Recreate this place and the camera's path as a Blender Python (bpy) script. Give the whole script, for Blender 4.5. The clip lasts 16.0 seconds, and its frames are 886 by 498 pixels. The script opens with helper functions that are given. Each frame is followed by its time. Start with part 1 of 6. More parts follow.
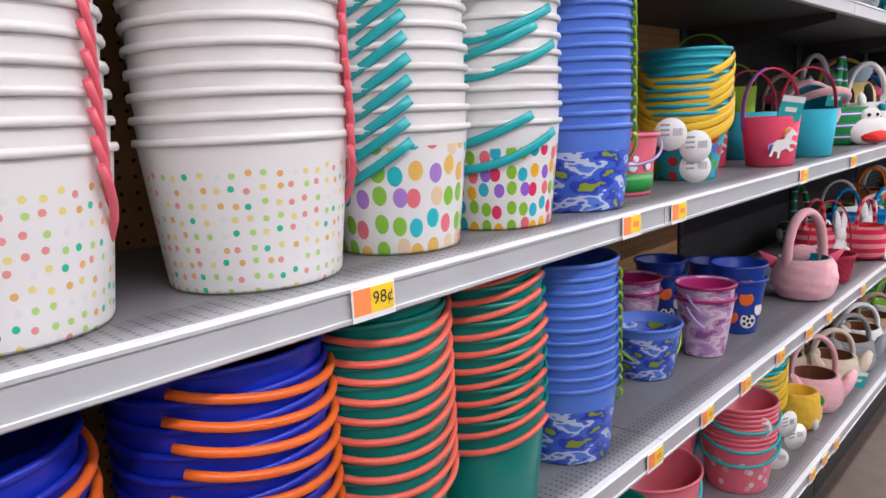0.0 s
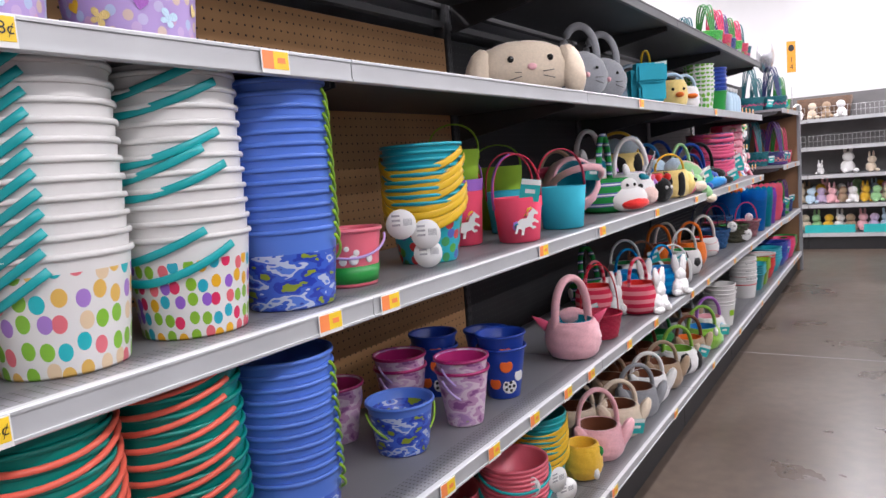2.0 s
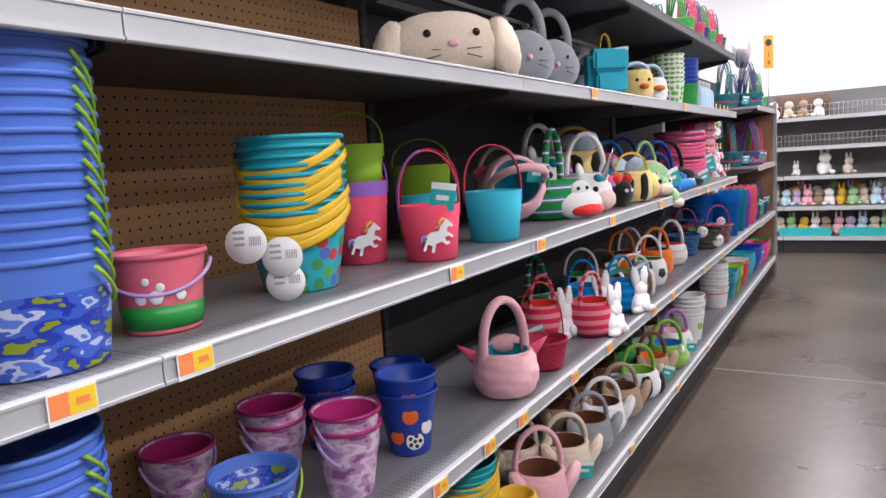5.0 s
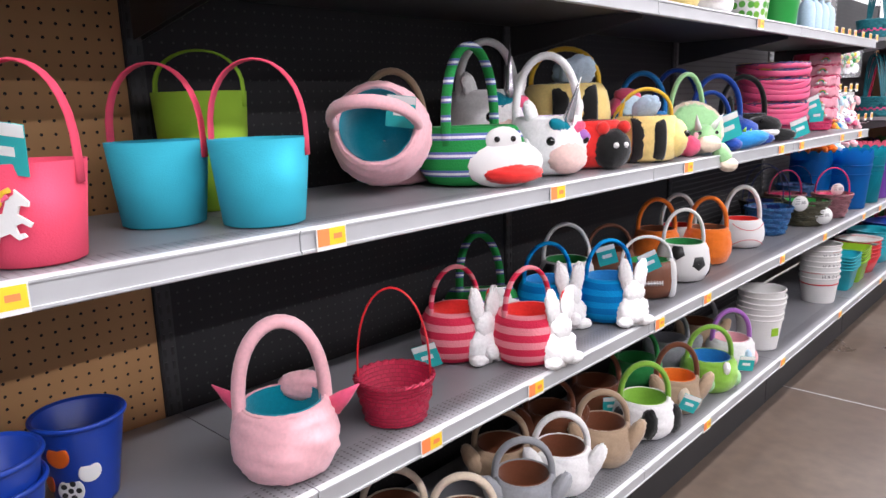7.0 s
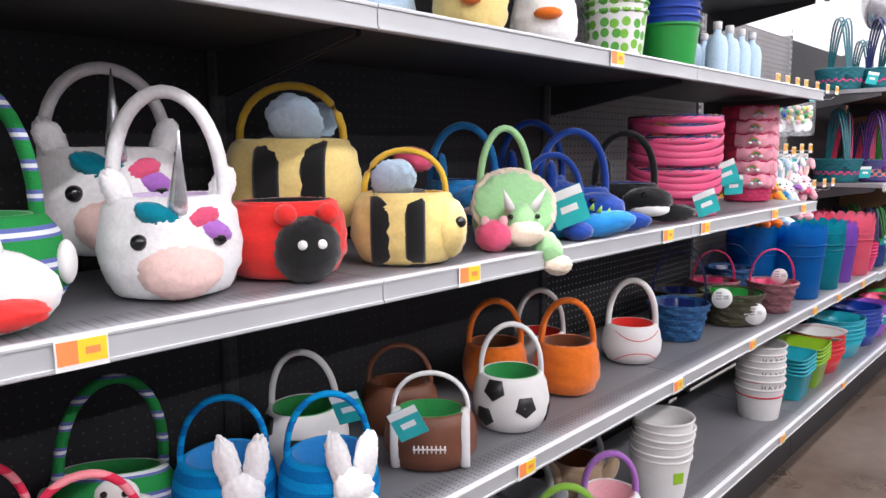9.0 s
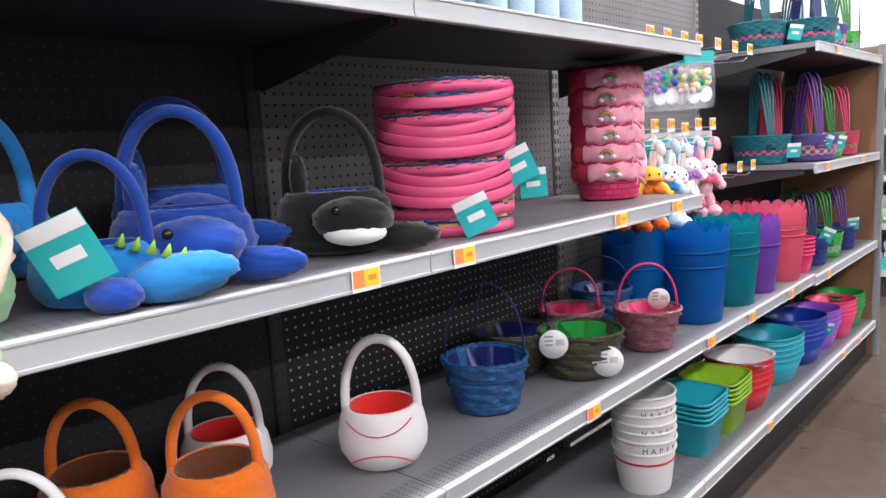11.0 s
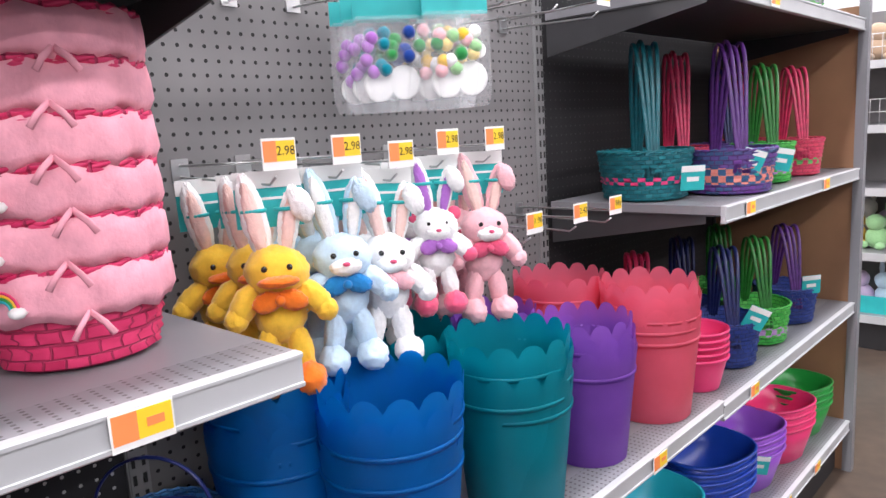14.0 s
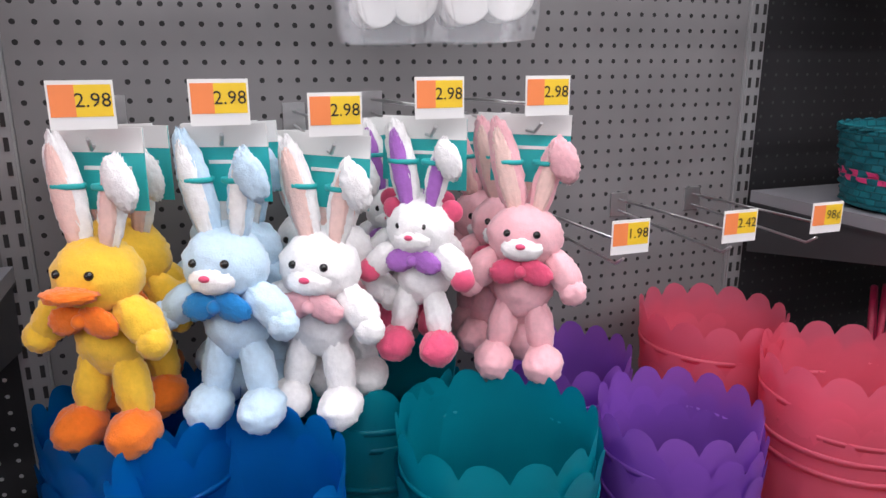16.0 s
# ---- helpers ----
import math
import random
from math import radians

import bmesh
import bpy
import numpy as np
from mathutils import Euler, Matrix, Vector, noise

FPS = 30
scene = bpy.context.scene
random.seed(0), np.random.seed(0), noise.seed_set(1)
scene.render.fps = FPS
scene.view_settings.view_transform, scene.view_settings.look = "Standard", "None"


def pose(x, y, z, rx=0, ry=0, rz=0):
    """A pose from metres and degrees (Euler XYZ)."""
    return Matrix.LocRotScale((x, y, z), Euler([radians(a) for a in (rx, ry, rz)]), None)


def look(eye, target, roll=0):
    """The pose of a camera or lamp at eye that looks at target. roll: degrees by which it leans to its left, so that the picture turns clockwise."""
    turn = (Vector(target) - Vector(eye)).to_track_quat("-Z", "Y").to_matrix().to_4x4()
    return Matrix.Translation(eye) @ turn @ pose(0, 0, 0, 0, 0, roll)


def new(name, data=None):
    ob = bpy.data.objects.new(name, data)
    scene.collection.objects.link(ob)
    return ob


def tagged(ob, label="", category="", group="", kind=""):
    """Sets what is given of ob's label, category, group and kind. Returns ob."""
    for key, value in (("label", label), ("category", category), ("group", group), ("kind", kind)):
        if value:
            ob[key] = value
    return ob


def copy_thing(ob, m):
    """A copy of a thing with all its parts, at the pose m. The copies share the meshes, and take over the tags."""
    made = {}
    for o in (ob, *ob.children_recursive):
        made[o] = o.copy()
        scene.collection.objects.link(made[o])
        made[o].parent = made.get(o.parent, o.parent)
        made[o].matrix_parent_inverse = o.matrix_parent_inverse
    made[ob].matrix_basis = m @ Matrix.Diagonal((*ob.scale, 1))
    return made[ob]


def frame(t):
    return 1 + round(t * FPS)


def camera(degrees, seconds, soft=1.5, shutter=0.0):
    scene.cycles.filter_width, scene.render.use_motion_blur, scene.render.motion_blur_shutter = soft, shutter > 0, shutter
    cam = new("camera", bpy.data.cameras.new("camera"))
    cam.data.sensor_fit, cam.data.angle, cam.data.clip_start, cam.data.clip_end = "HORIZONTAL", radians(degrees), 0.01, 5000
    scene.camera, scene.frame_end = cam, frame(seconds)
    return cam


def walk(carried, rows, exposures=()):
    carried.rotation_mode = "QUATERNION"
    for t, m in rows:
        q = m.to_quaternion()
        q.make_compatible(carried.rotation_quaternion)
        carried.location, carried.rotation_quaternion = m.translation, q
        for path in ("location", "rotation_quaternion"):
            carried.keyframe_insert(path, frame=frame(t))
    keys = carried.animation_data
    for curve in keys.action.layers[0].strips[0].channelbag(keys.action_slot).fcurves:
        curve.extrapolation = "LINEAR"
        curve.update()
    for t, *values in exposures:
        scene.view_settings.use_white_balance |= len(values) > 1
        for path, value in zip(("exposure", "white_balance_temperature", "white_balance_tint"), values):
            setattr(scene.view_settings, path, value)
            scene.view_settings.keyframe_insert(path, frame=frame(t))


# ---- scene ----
cam = camera(64.4, 16.0)
PATH = [
    (0, (0.581, -1.201, 1.321), (-0.775, 0.225, 0.96), -2.9),
    (0.5, (0.662, -1.144, 1.332), (-0.604, 0.365, 0.982), -2.9),
    (1, (0.785, -1.107, 1.337), (-0.446, 0.425, 0.97), -3.1),
    (1.5, (0.843, -1.071, 1.33), (-0.252, 0.548, 0.909), -3.0),
    (2, (0.863, -1.059, 1.386), (-0.222, 0.607, 1.162), -4.6),
    (2.5, (0.861, -1.078, 1.462), (-0.279, 0.564, 1.413), -5.0),
    (3, (0.849, -1.075, 1.474), (-0.338, 0.533, 1.548), -7.2),
    (3.5, (0.864, -1.059, 1.483), (-0.297, 0.562, 1.634), -7.6),
    (4, (0.882, -1.027, 1.433), (-0.298, 0.587, 1.415), -6.4),
    (4.5, (0.838, -0.873, 1.389), (-0.354, 0.718, 1.177), -4.3),
    (5, (0.811, -0.587, 1.385), (-0.223, 1.108, 1.14), -3.7),
    (5.2, (0.833, -0.475, 1.37), (-0.222, 1.212, 1.17), -4.2),
    (7.3, (0.935, 0.727, 1.338), (-0.42, 2.138, 0.924), -1.5),
    (7.5, (0.912, 0.83, 1.335), (-0.431, 2.259, 0.943), -1.4),
    (8, (0.872, 1.088, 1.316), (-0.375, 2.596, 0.901), -0.4),
    (8.5, (0.921, 1.375, 1.322), (-0.408, 2.831, 0.986), 1.0),
    (9, (0.889, 1.651, 1.364), (-0.473, 3.09, 1.093), -0.5),
    (9.5, (0.837, 1.91, 1.361), (-0.527, 3.351, 1.108), -3.5),
    (9.7, (0.834, 2.032, 1.363), (-0.51, 3.488, 1.086), -0.7),
    (11.8, (0.907, 3.17, 1.318), (-0.439, 4.624, 1.04), -5.2),
    (12, (0.876, 3.283, 1.319), (-0.406, 4.792, 1.042), -3.6),
    (12.5, (0.793, 3.589, 1.344), (-0.386, 5.18, 1.058), -6.9),
    (13, (0.797, 3.875, 1.333), (-0.494, 5.371, 1.022), -4.4),
    (13.5, (0.711, 4.167, 1.361), (-0.611, 5.639, 1.07), -2.7),
    (14, (0.659, 4.434, 1.388), (-0.705, 5.859, 1.06), -3.3),
    (14.5, (0.664, 4.684, 1.391), (-0.94, 5.826, 1.04), -1.2),
    (15, (0.549, 4.864, 1.386), (-1.148, 5.861, 1.033), -1.6),
    (15.5, (0.495, 4.986, 1.379), (-1.272, 5.85, 1.02), -3.5),
    (16, (0.536, 5.112, 1.407), (-1.284, 5.766, 0.897), -0.2),
]
walk(cam, [(t, look(eye, target, roll)) for t, eye, target, roll in PATH],
     [(0, -0.1), (1.5, -0.2), (3.5, -0.3), (5, -0.22), (7.5, 0.28), (9.5, 0.06), (12.5, 0.12), (13.2, 0.2), (14.2, -0.06), (15.2, -0.36), (16, -0.42)])

# ---- light ----
world = bpy.data.worlds.new("store_air")
world.use_nodes = True
world.node_tree.nodes["Background"].inputs["Color"].default_value = (0.9, 0.95, 1, 1)
world.node_tree.nodes["Background"].inputs["Strength"].default_value = 0.03
scene.world = world


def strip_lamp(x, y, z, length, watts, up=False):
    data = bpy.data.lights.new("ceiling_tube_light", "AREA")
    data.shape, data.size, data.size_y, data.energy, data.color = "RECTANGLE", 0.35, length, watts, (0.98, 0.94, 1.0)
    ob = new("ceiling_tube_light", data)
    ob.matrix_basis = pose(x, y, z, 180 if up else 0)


# up-facing fill lamps added above three fittings, to brighten roof and wall
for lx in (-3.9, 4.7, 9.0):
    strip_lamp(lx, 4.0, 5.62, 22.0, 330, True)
# rows from x = 9 on are unseen, added to light the shelf backs low
for lx in (-8.2, -3.9, 0.4, 4.7, 9.0, 13.3, 17.6):
    strip_lamp(lx, 4.0, 5.45, 22.0, 980)

# ---- materials ----
def nodes_of(name):
    m = bpy.data.materials.new(name)
    m.use_nodes = True
    nt = m.node_tree
    return m, nt, nt.nodes["Principled BSDF"]


def link(nt, a, b):
    nt.links.new(a, b)


def tex_noise(nt, scale, detail=3.0, coord="Object"):
    tc = nt.nodes.new("ShaderNodeTexCoord")
    n = nt.nodes.new("ShaderNodeTexNoise")
    n.inputs["Scale"].default_value, n.inputs["Detail"].default_value = scale, detail
    link(nt, tc.outputs[coord], n.inputs["Vector"])
    return n


def ramp(nt, fac, stops, hard=False):
    r = nt.nodes.new("ShaderNodeValToRGB")
    if hard:
        r.color_ramp.interpolation = "CONSTANT"
    els = r.color_ramp.elements
    while len(els) < len(stops):
        els.new(0.5)
    for e, (p, c) in zip(els, stops):
        e.position, e.color = p, (*c, 1)
    link(nt, fac, r.inputs["Fac"])
    return r.outputs["Color"]


def bump(nt, b, height, strength, dist=0.002):
    n = nt.nodes.new("ShaderNodeBump")
    n.inputs["Strength"].default_value, n.inputs["Distance"].default_value = strength, dist
    link(nt, height, n.inputs["Height"])
    link(nt, n.outputs["Normal"], b.inputs["Normal"])


def shade(c, k):
    return tuple(min(1, v * k) for v in c)


def plain(name, col, rough=0.5, metal=0.0, var=0.12, scale=14.0, bump_s=0.15, fine=180.0, spec=0.5, sheen=0.0):
    """Colour with broad variation, grain and fine relief."""
    m, nt, b = nodes_of(name)
    big = tex_noise(nt, scale)
    link(nt, ramp(nt, big.outputs["Fac"], [(0.3, shade(col, 1 - var)), (0.7, shade(col, 1 + var))]), b.inputs["Base Color"])
    b.inputs["Roughness"].default_value, b.inputs["Metallic"].default_value = rough, metal
    b.inputs["Specular IOR Level"].default_value = spec
    if sheen:
        b.inputs["Sheen Weight"].default_value = sheen
    if bump_s:
        f = tex_noise(nt, fine, 4.0)
        bump(nt, b, f.outputs["Fac"], bump_s)
    return m


def plastic(name, col, rough=0.32):
    return plain(name, col, rough, var=0.06, bump_s=0.03, fine=60)


def fur(name, col, var=0.08):
    """Plush pile: two sizes of tufts, no gloss, a little sheen."""
    m, nt, b = nodes_of(name)
    a = tex_noise(nt, 140, 5)
    link(nt, ramp(nt, a.outputs["Fac"], [(0.25, shade(col, 1 - var)), (0.75, shade(col, 1 + var))]), b.inputs["Base Color"])
    b.inputs["Roughness"].default_value = 0.95
    b.inputs["Specular IOR Level"].default_value = 0.1
    b.inputs["Sheen Weight"].default_value = 0.35
    f = tex_noise(nt, 480, 3)
    bump(nt, b, f.outputs["Fac"], 0.45, 0.002)
    return m


def round_coords(nt, radius):
    """Coordinates along a round wall: arc length, height."""
    tc = nt.nodes.new("ShaderNodeTexCoord")
    sp = nt.nodes.new("ShaderNodeSeparateXYZ")
    link(nt, tc.outputs["Object"], sp.inputs[0])
    at = nt.nodes.new("ShaderNodeMath")
    at.operation = "ARCTAN2"
    link(nt, sp.outputs["Y"], at.inputs[0])
    link(nt, sp.outputs["X"], at.inputs[1])
    mu = nt.nodes.new("ShaderNodeMath")
    mu.operation = "MULTIPLY"
    mu.inputs[1].default_value = radius
    link(nt, at.outputs[0], mu.inputs[0])
    co = nt.nodes.new("ShaderNodeCombineXYZ")
    link(nt, mu.outputs[0], co.inputs["X"])
    link(nt, sp.outputs["Z"], co.inputs["Y"])
    return co.outputs[0], sp.outputs["Z"]


def mix(nt, fac, a, b):
    n = nt.nodes.new("ShaderNodeMix")
    n.data_type = "RGBA"
    if isinstance(fac, float):
        n.inputs["Factor"].default_value = fac
    else:
        link(nt, fac, n.inputs["Factor"])
    for v, s in ((a, n.inputs[6]), (b, n.inputs[7])):
        if isinstance(v, tuple):
            s.default_value = (*v, 1)
        else:
            link(nt, v, s)
    return n.outputs[2]


def math_node(nt, op, a, b=0.0):
    n = nt.nodes.new("ShaderNodeMath")
    n.operation = op
    for v, s in ((a, n.inputs[0]), (b, n.inputs[1])):
        if isinstance(v, (int, float)):
            s.default_value = v
        else:
            link(nt, v, s)
    return n.outputs[0]


def spotted(name, ground, cols, cell, size, radius=0.1, top=1.0, rnd=0.55, stretch=1.0):
    """Printed spots of several colours on a plain ground, up to the height top."""
    m, nt, b = nodes_of(name)
    uv, z = round_coords(nt, radius)
    mp = nt.nodes.new("ShaderNodeMapping")
    mp.inputs["Scale"].default_value = (1, stretch, 1)
    link(nt, uv, mp.inputs["Vector"])
    v = nt.nodes.new("ShaderNodeTexVoronoi")
    v.voronoi_dimensions = "2D"
    v.inputs["Scale"].default_value, v.inputs["Randomness"].default_value = 1 / cell, rnd
    link(nt, mp.outputs[0], v.inputs["Vector"])
    sp = nt.nodes.new("ShaderNodeSeparateColor")
    link(nt, v.outputs["Color"], sp.inputs[0])
    n = len(cols)
    col = ramp(nt, sp.outputs[0], [(i / n, c) for i, c in enumerate(cols)], True)
    hit = math_node(nt, "LESS_THAN", v.outputs["Distance"], size)
    low = math_node(nt, "LESS_THAN", z, top)
    link(nt, mix(nt, math_node(nt, "MULTIPLY", hit, low), ground, col), b.inputs["Base Color"])
    b.inputs["Roughness"].default_value = 0.35
    return m


def camo(name, ground, cols, radius=0.1, scale=26.0, top=1.0):
    """Printed camouflage blotches up to the height top."""
    m, nt, b = nodes_of(name)
    uv, z = round_coords(nt, radius)
    mp = nt.nodes.new("ShaderNodeMapping")
    mp.inputs["Scale"].default_value = (0.6, 1.25, 1)
    link(nt, uv, mp.inputs["Vector"])
    n = nt.nodes.new("ShaderNodeTexNoise")
    n.inputs["Scale"].default_value, n.inputs["Detail"].default_value = scale, 2.5
    link(nt, mp.outputs[0], n.inputs["Vector"])
    k = [0.0, 0.41, 0.47, 0.54, 0.6, 0.66]
    col = ramp(nt, n.outputs["Fac"], list(zip(k, cols)), True)
    low = math_node(nt, "LESS_THAN", z, top)
    link(nt, mix(nt, low, ground, col), b.inputs["Base Color"])
    b.inputs["Roughness"].default_value = 0.33
    return m


def striped(name, cols, height, soft=False, rough=0.9, wob=0.0):
    """Bands by height, as knitted or woven cloth."""
    m, nt, b = nodes_of(name)
    tc = nt.nodes.new("ShaderNodeTexCoord")
    sp = nt.nodes.new("ShaderNodeSeparateXYZ")
    link(nt, tc.outputs["Object"], sp.inputs[0])
    f = math_node(nt, "FRACT", math_node(nt, "DIVIDE", math_node(nt, "ADD", sp.outputs["Z"], 5 * height), height))
    link(nt, ramp(nt, f, cols, not soft), b.inputs["Base Color"])
    b.inputs["Roughness"].default_value = rough
    b.inputs["Specular IOR Level"].default_value = 0.2
    g = tex_noise(nt, 220, 3)
    bump(nt, b, g.outputs["Fac"], 0.5, 0.004)
    return m


def woven(name, cols, radius=0.1, pitch=0.016, rough=0.55, band=None):
    """Basket weave: crossing splints with relief, colours by course."""
    m, nt, b = nodes_of(name)
    uv, z = round_coords(nt, radius)
    br = nt.nodes.new("ShaderNodeTexBrick")
    br.inputs["Scale"].default_value = 1
    br.inputs["Brick Width"].default_value, br.inputs["Row Height"].default_value = pitch * 1.7, pitch
    br.inputs["Mortar Size"].default_value, br.inputs["Mortar Smooth"].default_value = pitch * 0.12, 0.6
    br.inputs["Color1"].default_value, br.inputs["Color2"].default_value = (*cols[0], 1), (*cols[1], 1)
    br.inputs["Mortar"].default_value = (*shade(cols[0], 0.55), 1)
    link(nt, uv, br.inputs["Vector"])
    col = br.outputs["Color"]
    if band:
        lo, hi, bc = band
        inb = math_node(nt, "MULTIPLY", math_node(nt, "GREATER_THAN", z, lo), math_node(nt, "LESS_THAN", z, hi))
        chk = nt.nodes.new("ShaderNodeTexChecker")
        chk.inputs["Scale"].default_value = 1 / 0.018
        chk.inputs["Color1"].default_value, chk.inputs["Color2"].default_value = (*bc, 1), (*cols[1], 1)
        link(nt, uv, chk.inputs["Vector"])
        col = mix(nt, inb, col, chk.outputs["Color"])
    link(nt, col, b.inputs["Base Color"])
    b.inputs["Roughness"].default_value = rough
    inv = math_node(nt, "SUBTRACT", 1.0, br.outputs["Fac"])
    bump(nt, b, inv, 0.9, 0.004)
    return m


def perforated(name, col, pitch, hole, axis="YZ", rough=0.5, stretch=(1, 1), metal=0.0, dark=0.02):
    """Punched sheet: a grid of holes."""
    m, nt, b = nodes_of(name)
    tc = nt.nodes.new("ShaderNodeTexCoord")
    sp = nt.nodes.new("ShaderNodeSeparateXYZ")
    link(nt, tc.outputs["Object"], sp.inputs[0])
    q = []
    for a, st in zip(axis, stretch):
        f = math_node(nt, "FRACT", math_node(nt, "ADD", math_node(nt, "DIVIDE", sp.outputs[a], pitch * st), 50.0))
        d = math_node(nt, "MULTIPLY", math_node(nt, "SUBTRACT", f, 0.5), st)
        q.append(math_node(nt, "MULTIPLY", d, d))
    r = math_node(nt, "SQRT", math_node(nt, "ADD", q[0], q[1]))
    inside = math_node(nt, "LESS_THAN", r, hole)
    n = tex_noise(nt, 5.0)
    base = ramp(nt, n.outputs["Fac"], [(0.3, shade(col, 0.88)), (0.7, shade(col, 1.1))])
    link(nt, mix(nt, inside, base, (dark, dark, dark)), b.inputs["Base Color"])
    b.inputs["Roughness"].default_value, b.inputs["Metallic"].default_value = rough, metal
    b.inputs["Specular IOR Level"].default_value = 0.25
    return m


def concrete():
    """Worn, sealed brown concrete floor with stains and a saw-cut joint look left to geometry."""
    m, nt, b = nodes_of("sealed_concrete")
    a = tex_noise(nt, 0.9, 6)
    c = tex_noise(nt, 14, 6)
    col = ramp(nt, a.outputs["Fac"], [(0.3, (0.064, 0.045, 0.033)), (0.7, (0.108, 0.080, 0.060))])
    fine = ramp(nt, c.outputs["Fac"], [(0.3, (0.75, 0.75, 0.75)), (0.7, (1.1, 1.1, 1.1))])
    mx = nt.nodes.new("ShaderNodeMix")
    mx.data_type, mx.blend_type = "RGBA", "MULTIPLY"
    mx.inputs["Factor"].default_value = 1
    link(nt, col, mx.inputs[6])
    link(nt, fine, mx.inputs[7])
    link(nt, mx.outputs[2], b.inputs["Base Color"])
    r = ramp(nt, a.outputs["Fac"], [(0.3, (0.22, 0.22, 0.22)), (0.7, (0.42, 0.42, 0.42))])
    link(nt, r, b.inputs["Roughness"])
    bump(nt, b, c.outputs["Fac"], 0.05)
    return m


def film(name, col, glow=0.35):
    """Thin cloudy plastic that lets some light through."""
    m, nt, b = nodes_of(name)
    n = tex_noise(nt, 7, 4)
    link(nt, ramp(nt, n.outputs["Fac"], [(0.3, shade(col, 0.8)), (0.75, shade(col, 1.2))]), b.inputs["Base Color"])
    b.inputs["Roughness"].default_value = 0.38
    t = nt.nodes.new("ShaderNodeBsdfTranslucent")
    t.inputs["Color"].default_value = (*col, 1)
    s = nt.nodes.new("ShaderNodeMixShader")
    s.inputs[0].default_value = glow
    link(nt, b.outputs[0], s.inputs[1])
    link(nt, t.outputs[0], s.inputs[2])
    tr = nt.nodes.new("ShaderNodeBsdfTransparent")
    tr.inputs["Color"].default_value = (*shade(col, 1.15), 1)
    s2 = nt.nodes.new("ShaderNodeMixShader")
    s2.inputs[0].default_value = 0.28
    link(nt, s.outputs[0], s2.inputs[1])
    link(nt, tr.outputs[0], s2.inputs[2])
    link(nt, s2.outputs[0], nt.nodes["Material Output"].inputs["Surface"])
    return m


def clear(name):
    """Clear bag film: mostly see-through with gloss."""
    m, nt, b = nodes_of(name)
    b.inputs["Base Color"].default_value = (0.95, 0.97, 1, 1)
    b.inputs["Roughness"].default_value = 0.12
    b.inputs["Alpha"].default_value = 0.09
    f = tex_noise(nt, 30, 2)
    bump(nt, b, f.outputs["Fac"], 0.6, 0.01)
    return m


WHITE, TEAL, PINK = (0.80, 0.79, 0.77), (0.0, 0.36, 0.40), (0.78, 0.09, 0.17)
